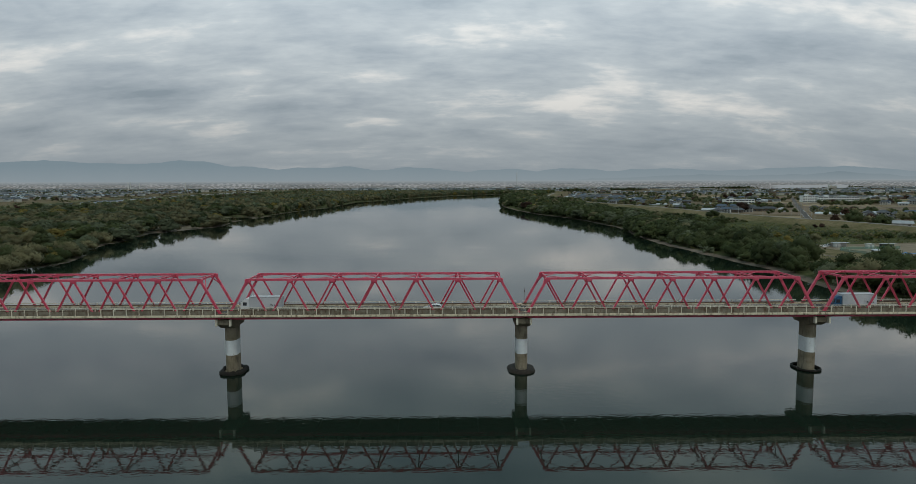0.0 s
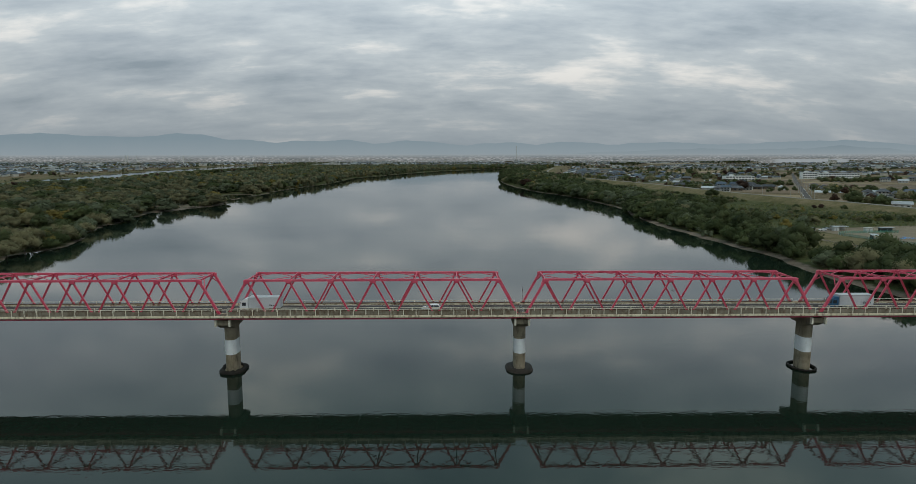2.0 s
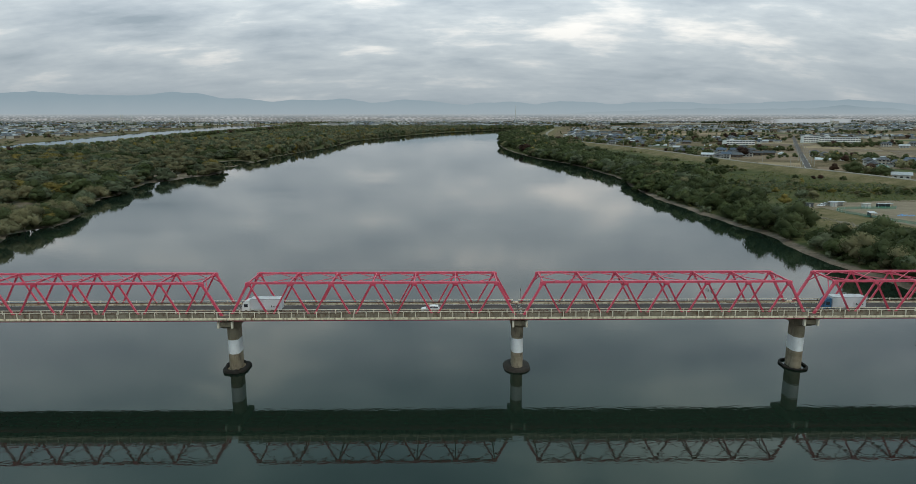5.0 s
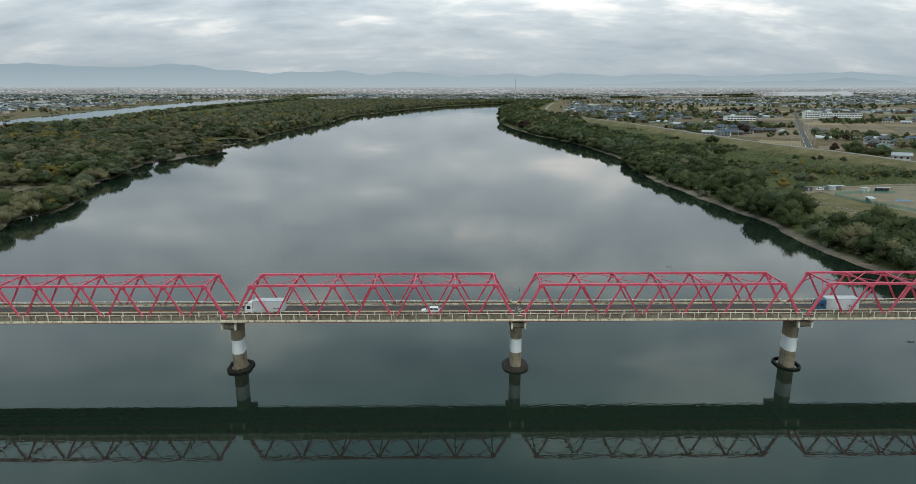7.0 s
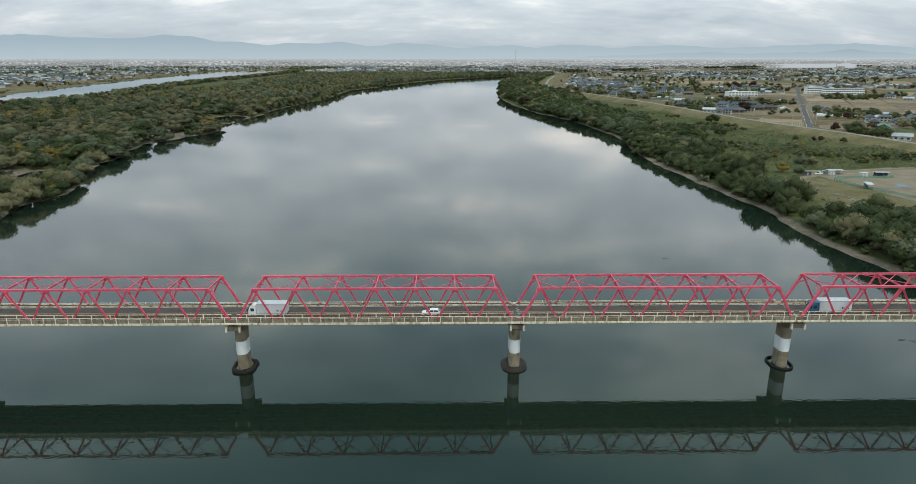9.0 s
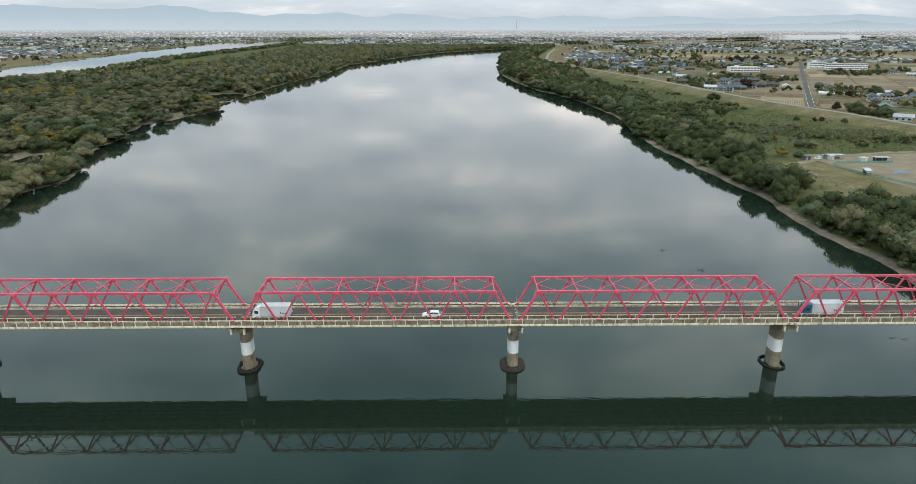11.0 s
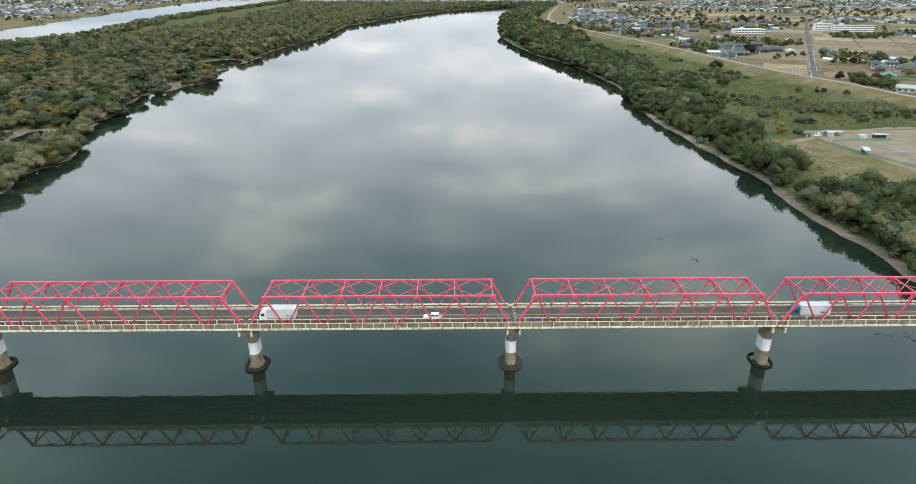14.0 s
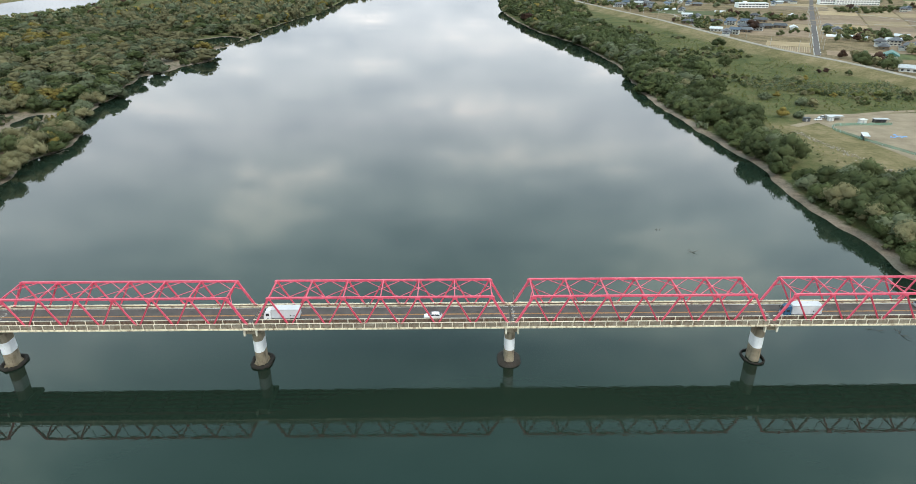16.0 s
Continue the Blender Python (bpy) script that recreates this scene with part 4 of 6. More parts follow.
    woods("reed_bed", "bed of tall grey-green reeds on the river meadow", heights(bed, 2.0, 3.4), (34, 0.9, 3), 19, [0.25, 0.15, 0.0, 0.45, 0.0, 0.15], (0.8, 1.3), False)
    shrub = scatter(rng, 110, 330, 20, 620, 4.4, lambda x, y: (x > 100) & (-river_depth(x, y) > 4.4) & (-river_depth(x, y) < np.where(y < 125, 70, 15)) & (wiggle(x, y, 0.12, 3.0) > -0.45) & (y > 20))
    woods("shore_shrubs", "low dense shrubs between sandy shore and trees", heights(shrub, 1.6, 4.2), (60, 1.5, 5), 15, [0.34, 0.06, 0.0, 0.16, 0.0, 0.04, 0.40])
    shrub = scatter(rng, -330, -200, 60, 900, 5.0, lambda x, y: (x < along(LEFT_SHORE, y)) & (-river_depth(x, y) > 1.2) & (-river_depth(x, y) < 22) & (wiggle(x, y, 0.12, 3.0) > np.where(((y > 588) & (y < 700)) | ((y > 424) & (y < 470)), 0.62, -0.05)))
    woods("west_shore_shrubs", "low olive shrubs along the muddy shore", heights(shrub, 1.5, 4.5), (60, 1.5, 5), 16, [0.2, 0.42, 0.08, 0.3, 0.0, 0.0])
    for x, y, s, k in ((263, 552, 1.3, 0), (223, 432, 1.05, 0), (233, 500, 0.55, 1), (306, 389, 0.55, 0), (252, 362, 0.75, 1), (259, 366, 0.6, 3), (241, 372, 0.6, 2), (293, 400, 0.5, 6), (286, 398, 0.4, 6), (214, 281, 0.85, 2), (219, 277, 0.75, 1), (222, 284, 0.5, 6), (209, 306, 0.6, 3), (198, 300, 0.9, 2), (275, 405, 0.5, 0), (186, 250, 0.8, 3), (196, 248, 0.7, 2), (336, 424, 1.45, 0), (350, 410, 1.55, 0), (345, 430, 1.2, 5), (-250, 662, 0.75, 1), (-246, 640, 0.5, 5), (-243, 486, 0.7, 1), (-247, 500, 0.6, 5), (-222, 166, 1.25, 1), (-231, 158, 1.2, 0), (-221, 178, 1.35, 1), (-217, 190, 1.3, 5), (-226, 190, 1.4, 1), (-220, 203, 1.25, 5), (-224, 217, 1.3, 1), (-232, 228, 1.2, 0), (-224, 150, 1.3, 0), (-217, 134, 1.2, 1), (-229, 136, 1.3, 5), (-215, 118, 1.2, 0), (-253, 330, 1.1, 0), (-249, 300, 1.1, 1), (-244, 468, 0.85, 1), (-249, 456, 0.8, 0), (319, 756, 0.85, 3), (328, 748, 0.7, 3), (357, 694, 1.55, 6), (368, 702, 1.1, 6), (617, 1318, 1.5, 6), (658, 1320, 1.6, 6), (601, 1318, 1.2, 6)):
        place(k, x, y, s, x * 0.7)


plant()

# ---- roads, fields and the villages behind the levee ----
DIRT = worn("pale_dirt", (0.162, 0.123, 0.083), (0.246, 0.196, 0.138), 0.12, 0.95, 1.5, bump=(0.4, 0.1))
GRAVEL = worn("grey_gravel", (0.180, 0.160, 0.135), (0.279, 0.252, 0.216), 0.15, 0.95, 2.0, bump=(0.5, 0.05))
STUBBLE = worn("straw_stubble", (0.205, 0.148, 0.082), (0.303, 0.230, 0.139), 0.06, 0.95, 1.2, per_object=0.22, bump=(0.5, 0.15))
TILLED = worn("brown_tilled_soil", (0.136, 0.093, 0.060), (0.212, 0.153, 0.102), 0.06, 0.95, 1.2, per_object=0.22, bump=(0.5, 0.15))
FALLOW = worn("green_fallow_grass", (0.045, 0.06, 0.02), (0.10, 0.11, 0.042), 0.08, 0.95, 1.0, per_object=0.3, bump=(0.5, 0.15))
ROOF_GREY = worn("grey_roof_tile", (0.050, 0.054, 0.060), (0.100, 0.105, 0.115), 0.5, 0.65, 4.0, per_object=0.3)
ROOF_BLUE = worn("blue_grey_roof", (0.055, 0.078, 0.115), (0.095, 0.125, 0.165), 0.5, 0.6, 4.0, per_object=0.25)
ROOF_PALE = worn("pale_metal_roof", (0.32, 0.34, 0.36), (0.47, 0.49, 0.51), 0.4, 0.5, 4.0, per_object=0.15)
ROOF_GREEN = worn("green_metal_roof", (0.045, 0.13, 0.115), (0.085, 0.18, 0.16), 0.5, 0.55, 4.0)
WALL_WHITE = worn("white_plaster_wall", (0.44, 0.435, 0.41), (0.60, 0.595, 0.57), 0.4, 0.85, 5.0, stain=(0.35, 0.32, 0.27), stain_amount=0.15, per_object=0.08)
WALL_BEIGE = worn("beige_plaster_wall", (0.42, 0.39, 0.34), (0.56, 0.53, 0.47), 0.4, 0.85, 5.0, stain=(0.25, 0.2, 0.15), stain_amount=0.15, per_object=0.15)
WALL_BROWN = worn("brown_timber_wall", (0.12, 0.09, 0.065), (0.21, 0.165, 0.125), 0.5, 0.85, 5.0, per_object=0.2)
WINDOW = material("dark_window_glass", lambda N: {"Base Color": (0.03, 0.035, 0.042, 1), "Roughness": 0.12, "Specular IOR Level": 0.6})
FILM = worn("greenhouse_film", (0.48, 0.53, 0.57), (0.64, 0.68, 0.71), 0.3, 0.35, 3.0)
BLUE_TARP = worn("blue_tarpaulin", (0.07, 0.2, 0.45), (0.16, 0.32, 0.58), 0.8, 0.6)
STEEL = worn("grey_steel", (0.28, 0.29, 0.30), (0.40, 0.41, 0.42), 0.8, 0.5, 6.0, metal=0.3)
POLE = worn("concrete_pole", (0.33, 0.32, 0.30), (0.45, 0.44, 0.42), 0.8, 0.85)
STONE = worn("tan_field_stone", (0.19, 0.165, 0.13), (0.32, 0.28, 0.225), 0.5, 0.9, 5.0, per_object=0.3)

ROAD_A = Vector((0.4508, 0.8926))
ROAD_B = Vector((0.8926, -0.4508))
ROAD_0 = Vector((330.0, 486.0))


def plan_xy(a, b):
    p = ROAD_0 + ROAD_A * a + ROAD_B * b
    return p.x, p.y


def strip(name, mat, pts, width, lift, label, category, step=6.0):
    """A road laid along a line over the ground."""
    line = []
    for (x0, y0), (x1, y1) in zip(pts[:-1], pts[1:]):
        n = max(1, int(math.hypot(x1 - x0, y1 - y0) / step))
        line += [Vector((x0 + (x1 - x0) * k / n, y0 + (y1 - y0) * k / n)) for k in range(n)]
    line.append(Vector(pts[-1]))
    verts, faces = [], []
    for i, p in enumerate(line):
        d = (line[min(i + 1, len(line) - 1)] - line[max(i - 1, 0)]).normalized()
        side = Vector((-d.y, d.x)) * width / 2
        z = max(gz(p.x, p.y), gz(*(p + side)), gz(*(p - side))) + lift
        for s in (1, 1.02, -1.02, -1):
            q = p + side * s
            verts.append((q.x, q.y, z - (0.5 if abs(s) > 1.01 else 0)))
    order = (1, 0, 3, 2)
    for i in range(len(line) - 1):
        a = [4 * i + k for k in order]
        b = [4 * i + 4 + k for k in order]
        for k in range(3):
            faces.append((a[k], b[k], b[k + 1], a[k + 1]))
    return tagged(mesh_object(name, verts, faces, mat), label, category, kind="structure")


strip("levee_road", GRAVEL, [(x, y) for x, y in LEVEE if 0 <= y <= 2100], 6.5, 0.12, "pale gravel road along the levee crest", "road")
strip("levee_path", DIRT, [(x - 1, y) for x, y in WEST_LEVEE if 0 <= y <= 2800], 3.0, 0.12, "pale dirt path on the grassy western levee", "path")
strip("road", ASPHALT, [plan_xy(8, 2), plan_xy(560, 2), plan_xy(1100, 6)], 6.5, 0.16, "grey asphalt village road between fields", "road")
for s in (-2.9, 2.9):
    strip("road_edge_line", LINE_WHITE, [plan_xy(8, 2 + s), plan_xy(300, 2 + s)], 0.35, 0.19, "white painted road edge line", "road marking")
strip("lane", GRAVEL, [plan_xy(120, 300), plan_xy(560, 40)], 4.0, 0.14, "narrow gravel farm lane", "road")
strip("lane", GRAVEL, [plan_xy(330, 4), plan_xy(420, 480)], 4.0, 0.14, "narrow gravel farm lane", "road")
strip("lane", GRAVEL, [plan_xy(620, -260), plan_xy(620, 700)], 4.5, 0.14, "narrow gravel farm lane", "road")
strip("lane", GRAVEL, [(300, 700), (330, 900), (300, 1150), (420, 1500)], 4.0, 0.14, "narrow gravel village lane", "road")


def clear_land(x, y, room=14.0):
    xs, ys = np.array([float(x)]), np.array([float(y)])
    return -river_depth(xs, ys)[0] > room and x > along(LEVEE, y) + 17


def field(a0, a1, b0, b1, mat, label, rows=False):
    n = 7
    verts, faces = [], []
    for i in range(n + 1):
        for j in range(n + 1):
            x, y = plan_xy(a0 + (a1 - a0) * i / n, b0 + (b1 - b0) * j / n)
            verts.append((x, y, gz(x, y) + 0.13))
    for i in range(n):
        for j in range(n):
            k = i * (n + 1) + j
            faces.append((k, k + n + 1, k + n + 2, k + 1))
    f = tagged(mesh_object("field", verts, faces, mat), label, "field", kind="structure")
    if rows:
        wide = b1 - b0
        count = int(wide / 2.1)
        for r in range(count):
            b = b0 + (r + 0.5) * wide / count
            bm = bmesh.new()
            za = [gz(*plan_xy(a0 + (a1 - a0) * q / 6, b)) + 0.14 for q in range(7)]
            for q in range(6):
                pa, pb = plan_xy(a0 + (a1 - a0) * q / 6, b), plan_xy(a0 + (a1 - a0) * (q + 1) / 6, b)
                beam(bm, (*pa, za[q] + 0.12), (*pb, za[q + 1] + 0.12), 0.62, 0.3)
            part("straw_row", bm, ROW_STRAW, f, "row of cut rice straw")
    return f


ROW_STRAW = worn("cut_rice_straw", (0.27, 0.215, 0.13), (0.37, 0.30, 0.19), 0.4, 0.95, 3.0)


def lay_fields():
    rnd = random.Random(21)
    field(22, 62, -44, -4, TILLED, "harvested field with rows of rice straw", True)
    field(66, 104, -46, -4, STUBBLE, "straw-coloured stubble field", False)
    looks = [(STUBBLE, "straw-coloured stubble field"), (TILLED, "brown tilled field"), (STUBBLE, "straw-coloured stubble field"), (TILLED, "brown tilled field"), (STUBBLE, "straw-coloured stubble field"), (STUBBLE, "straw-coloured stubble field"), (TILLED, "brown tilled field"), (FALLOW, "green fallow field")]
    edges_a = [12, 52, 96, 150, 200, 262, 322, 396, 470, 548, 614]
    edges_b = [9, 66, 118, 176, 240, 310, 390, 470]
    for a0, a1 in zip(edges_a[:-1], edges_a[1:]):
        for b0, b1 in zip(edges_b[:-1], edges_b[1:]):
            x, y = plan_xy((a0 + a1) / 2, (b0 + b1) / 2)
            if rnd.random() < 0.1 or not clear_land(*plan_xy(a0, b0)) or not clear_land(x, y):
                continue
            m, label = rnd.choice(looks)
            field(a0 + 1.5, a1 - 1.5, b0 + 1.5, b1 - 1.5, m, label)
    for a0 in range(150, 1900, 78):
        for b0 in range(-620, 1300, 130):
            if -20 < b0 + 65 < 470 and a0 < 614:
                continue
            x, y = plan_xy(a0 + 39, b0 + 65)
            corners = [plan_xy(a0 + i, b0 + j) for i in (0, 78) for j in (0, 130)]
            if rnd.random() < 0.33 or not all(clear_land(*c, 30) for c in corners) or (y < 1100 and x < 300) or wiggle(x, y, 0.006, 1.0) > 0.45:
                continue
            m, label = rnd.choice(looks)
            field(a0 + 3, a0 + 75, b0 + 3, b0 + 127, m, label)


lay_fields()


def gable(bm, x0, x1, y0, y1, z, rise, over=0.6, thick=0.22, hip=0.0):
    """A pitched roof with eaves over a wall box, its ridge along x; hip shortens the ridge."""
    ym = (y0 + y1) / 2
    a = [(x0 - over, y0 - over, z), (x1 + over, y0 - over, z), (x1 + over, y1 + over, z), (x0 - over, y1 + over, z)]
    r = [(x0 - over + hip, ym, z + rise), (x1 + over - hip, ym, z + rise)]
    top = [bm.verts.new(p) for p in a + r]
    low = [bm.verts.new((p[0], p[1], p[2] - thick)) for p in a]
    for f in ((0, 1, 5, 4), (2, 3, 4, 5), (1, 2, 5), (3, 0, 4)):
        bm.faces.new([top[i] for i in f])
    for i in range(4):
        j = (i + 1) % 4
        bm.faces.new((low[i], low[j], top[j], top[i]))
    bm.faces.new(low[::-1])


def build_house(label, w, d, h, roof_mat, wall_mat, hip, annex=0.0):
    house = thing("house", label, "house", "houses of the village")

    def one(name, fill, mat, text="", parent=None):
        bm = bmesh.new()
        fill(bm)
        return part(name, bm, mat, parent or house, text)

    one("wall", lambda bm: box(bm, -w / 2, w / 2, -d / 2, d / 2, -0.5, h), wall_mat)
    one("roof", lambda bm: gable(bm, -w / 2, w / 2, -d / 2, d / 2, h + 0.2, d * 0.32, 1.35, 0.28, hip), roof_mat, "tiled pitched roof")
    if annex:
        one("annex_wall", lambda bm: box(bm, -w / 2 - annex, -w / 2 + 0.02, -d * 0.35, d * 0.45, -0.5, 2.9), wall_mat)
        one("annex_roof", lambda bm: gable(bm, -w / 2 - annex, -w / 2 + 0.02, -d * 0.35, d * 0.45, 3.1, d * 0.18, 0.5, 0.2, hip), roof_mat)
        one("lean_to_roof", lambda bm: box(bm, -w / 2, w / 2, -d / 2 - 1.6, -d / 2 - 0.02, 2.75, 2.95), roof_mat)
    floors = 2 if h > 4.5 else 1
    for f in range(floors):
        for k in range(3):
            x = -w / 2 + w * (k + 0.5) / 3
            win = one("window", lambda bm: box(bm, x - 0.95, x + 0.95, -d / 2 - 0.05, -d / 2 - 0.003, 0.8 + 2.8 * f, 2.1 + 2.8 * f), WINDOW)
            one("window_sill", lambda bm: box(bm, x - 1.05, x + 1.05, -d / 2 - 0.09, -d / 2 - 0.006, 0.7 + 2.8 * f, 0.8 + 2.8 * f), STEEL, "", win)
    for f in range(floors):
        one("window", lambda bm: box(bm, -w / 2 - 0.05, -w / 2 - 0.003, -0.9, 0.9, 0.9 + 2.8 * f, 2.0 + 2.8 * f) if not annex or f else box(bm, w / 2 + 0.003, w / 2 + 0.05, -0.9, 0.9, 0.9, 2.0), WINDOW)
    return house


HOUSES = [
    build_house("two-storey white house with a grey tiled roof", 11.5, 8.5, 5.2, ROOF_GREY, WALL_WHITE, 2.5, 4.0),
    build_house("long low farmhouse with a dark grey tiled roof", 16.0, 8.5, 3.3, ROOF_GREY, WALL_BROWN, 3.0, 0.0),
    build_house("beige two-storey house with a hipped grey roof", 10.5, 9.0, 5.2, ROOF_GREY, WALL_BEIGE, 4.5, 0.0),
    build_house("two-storey house with a blue-grey roof", 10.0, 8.0, 5.5, ROOF_BLUE, WALL_WHITE, 0.5, 3.5),
    build_house("white shed with a pale metal roof", 13.0, 7.0, 3.2, ROOF_PALE, WALL_WHITE, 0.2, 0.0),
    build_house("workshop with a green metal roof", 18.0, 10.0, 4.0, ROOF_GREEN, WALL_BEIGE, 0.2, 0.0),
]
NEAR_LEVEE = [(309, 648, 0), (345, 775, 1), (309, 775, 1), (341, 836, 2), (344, 678, 1), (408, 724, 1), (417, 706, 4), (489, 857, 4), (452, 693, 2), (448, 664, 0), (433, 556, 0), (424, 534, 1), (452, 560, 2), (442, 520, 0), (463, 536, 2), (391, 470, 5), (364, 404, 4), (474, 548, 3), (324, 660, 3), (378, 742, 0)]
VILLAGE = [(280, 1045, 0), (310, 1112, 2), (337, 1148, 1), (341, 1316, 0), (388, 1417, 3), (416, 1417, 2), (383, 1226, 0), (446, 1270, 1), (459, 1533, 0), (471, 1668, 2), (493, 1417, 3), (442, 1186, 0), (496, 1269, 1), (300, 1080, 3), (328, 1100, 4)]
CENTRE = [(562, 1076, 3), (508, 1125, 1), (592, 1269, 0), (653, 1315, 2), (690, 1290, 0), (540, 1150, 2), (620, 1200, 4)]
HOUSE_SPOTS = NEAR_LEVEE + VILLAGE + CENTRE


def settle_houses():
    rnd = random.Random(5)
    used = set()
    spots = [(x, y, k) for x, y, k in HOUSE_SPOTS]
    clusters = [(335, 1150, 55, 120), (335, 1150, 55, 120), (395, 1300, 60, 90), (370, 740, 45, 70), (605, 1240, 90, 50), (470, 555, 26, 32), (800, 930, 70, 40)]
    tries = 0
    while len(spots) < 135 and tries < 4000:
        tries += 1
        cx, cy, sx, sy = rnd.choice(clusters)
        x, y = rnd.gauss(cx, sx), rnd.gauss(cy, sy)
        b = (x - ROAD_0.x) * ROAD_B.x + (y - ROAD_0.y) * ROAD_B.y
        if clear_land(x, y, 25) and all((x - p) ** 2 + (y - q) ** 2 > 260 for p, q, k in spots) and abs(b - 2) > 14:
            spots.append((x, y, rnd.choice((0, 0, 1, 1, 2, 2, 3, 4))))
    for x, y, k in spots:
        turn = math.degrees(math.atan2(ROAD_B.y, ROAD_B.x)) + rnd.choice((0, 0, 0, 90)) + rnd.uniform(-6, 6)
        m = pose(x, y, gz(x, y), 0, 0, turn)
        if k in used:
            copy_thing(HOUSES[k], m)
        else:
            used.add(k)
            HOUSES[k].matrix_basis = m
    return spots


SPOTS = settle_houses()


def build_block(name, label, x, y, turn, w, d, h, floors, bays, wall, roof):
    """A long white block with rows of windows, a parapet and roof boxes."""
    ob = thing(name, label, "building", at=pose(x, y, gz(x, y), 0, 0, turn))

    def one(nm, fill, mat, text=""):
        bm = bmesh.new()
        fill(bm)
        return part(nm, bm, mat, ob, text)

    one("wall", lambda bm: box(bm, -w / 2, w / 2, -d / 2, d / 2, -0.5, h), wall)
    one("roof_slab", lambda bm: box(bm, -w / 2 - 0.3, w / 2 + 0.3, -d / 2 - 0.3, d / 2 + 0.3, h + 0.002, h + 0.45), roof)
    one("roof_box", lambda bm: box(bm, -w * 0.3, -w * 0.3 + 6, -2.5, 2.5, h + 0.45, h + 2.8), wall)
    pane = mesh_of("window", WINDOW, lambda bm: box(bm, -w / bays * 0.38, w / bays * 0.38, -0.06, 0.0, 0, h / floors * 0.45))
    for f in range(floors):
        for k in range(bays):
            shared("window", pane, ob, pose(-w / 2 + w * (k + 0.5) / bays, -d / 2 - 0.003, h / floors * (f + 0.32)))
    return ob


WALL_SCHOOL = worn("clean_white_wall", (0.66, 0.66, 0.64), (0.76, 0.76, 0.74), 0.4, 0.8)
build_block("school", "long white three-storey building with rows of windows", 714, 1082, -6, 74, 13, 10.5, 3, 16, WALL_SCHOOL, ROOF_PALE)
build_block("school_wing", "white two-storey wing with a flat roof", 668, 1094, -6, 30, 14, 12.5, 3, 7, WALL_SCHOOL, ROOF_PALE)
build_block("factory", "white low factory with a pale roof", 504, 1032, -4, 50, 20, 7.5, 2, 9, WALL_SCHOOL, ROOF_PALE)
build_block("apartment_house", "white apartment house beyond the woods", -528, 2730, 0, 44, 12, 17, 5, 9, WALL_WHITE, ROOF_PALE)
build_block("town_hall", "pale block with a tower on its roof", 1985, 3250, 0, 34, 22, 20, 5, 9, WALL_BEIGE, ROOF_PALE)


def build_greenhouse(x, y, length, turn):
    ob = thing("greenhouse", "long arched plastic-film greenhouse on a field", "greenhouse", "greenhouses", at=pose(x, y, gz(x, y), 0, 0, turn))
    n = 8
    prof = [(3.2 * math.cos(math.pi * k / n), 2.6 * math.sin(math.pi * k / n)) for k in range(n + 1)]
    verts = [(sx * length / 2, p, z) for sx in (-1, 1) for p, z in prof]
    faces = [(k, k + 1, n + 2 + k, n + 1 + k) for k in range(n)] + [tuple(range(n + 1)), tuple(range(2 * n + 1, n, -1))]
    mesh_object("cover", verts, faces, FILM, ob)
    for k in range(5):
        bm = bmesh.new()
        xk = -length / 2 + length * k / 4
        for (p, z), (q, w) in zip(prof[:-1], prof[1:]):
            beam(bm, (xk, p * 1.015, z * 1.015), (xk, q * 1.015, w * 1.015), 0.09, 0.09)
        part("hoop", bm, STEEL, ob, "steel hoop")
    return ob


for x, y, l, t in ((440, 628, 42, -27), (318, 985, 34, -20), (332, 992, 34, -20), (346, 999, 34, -20), (470, 642, 16, -27)):
    build_greenhouse(x, y, l, t)


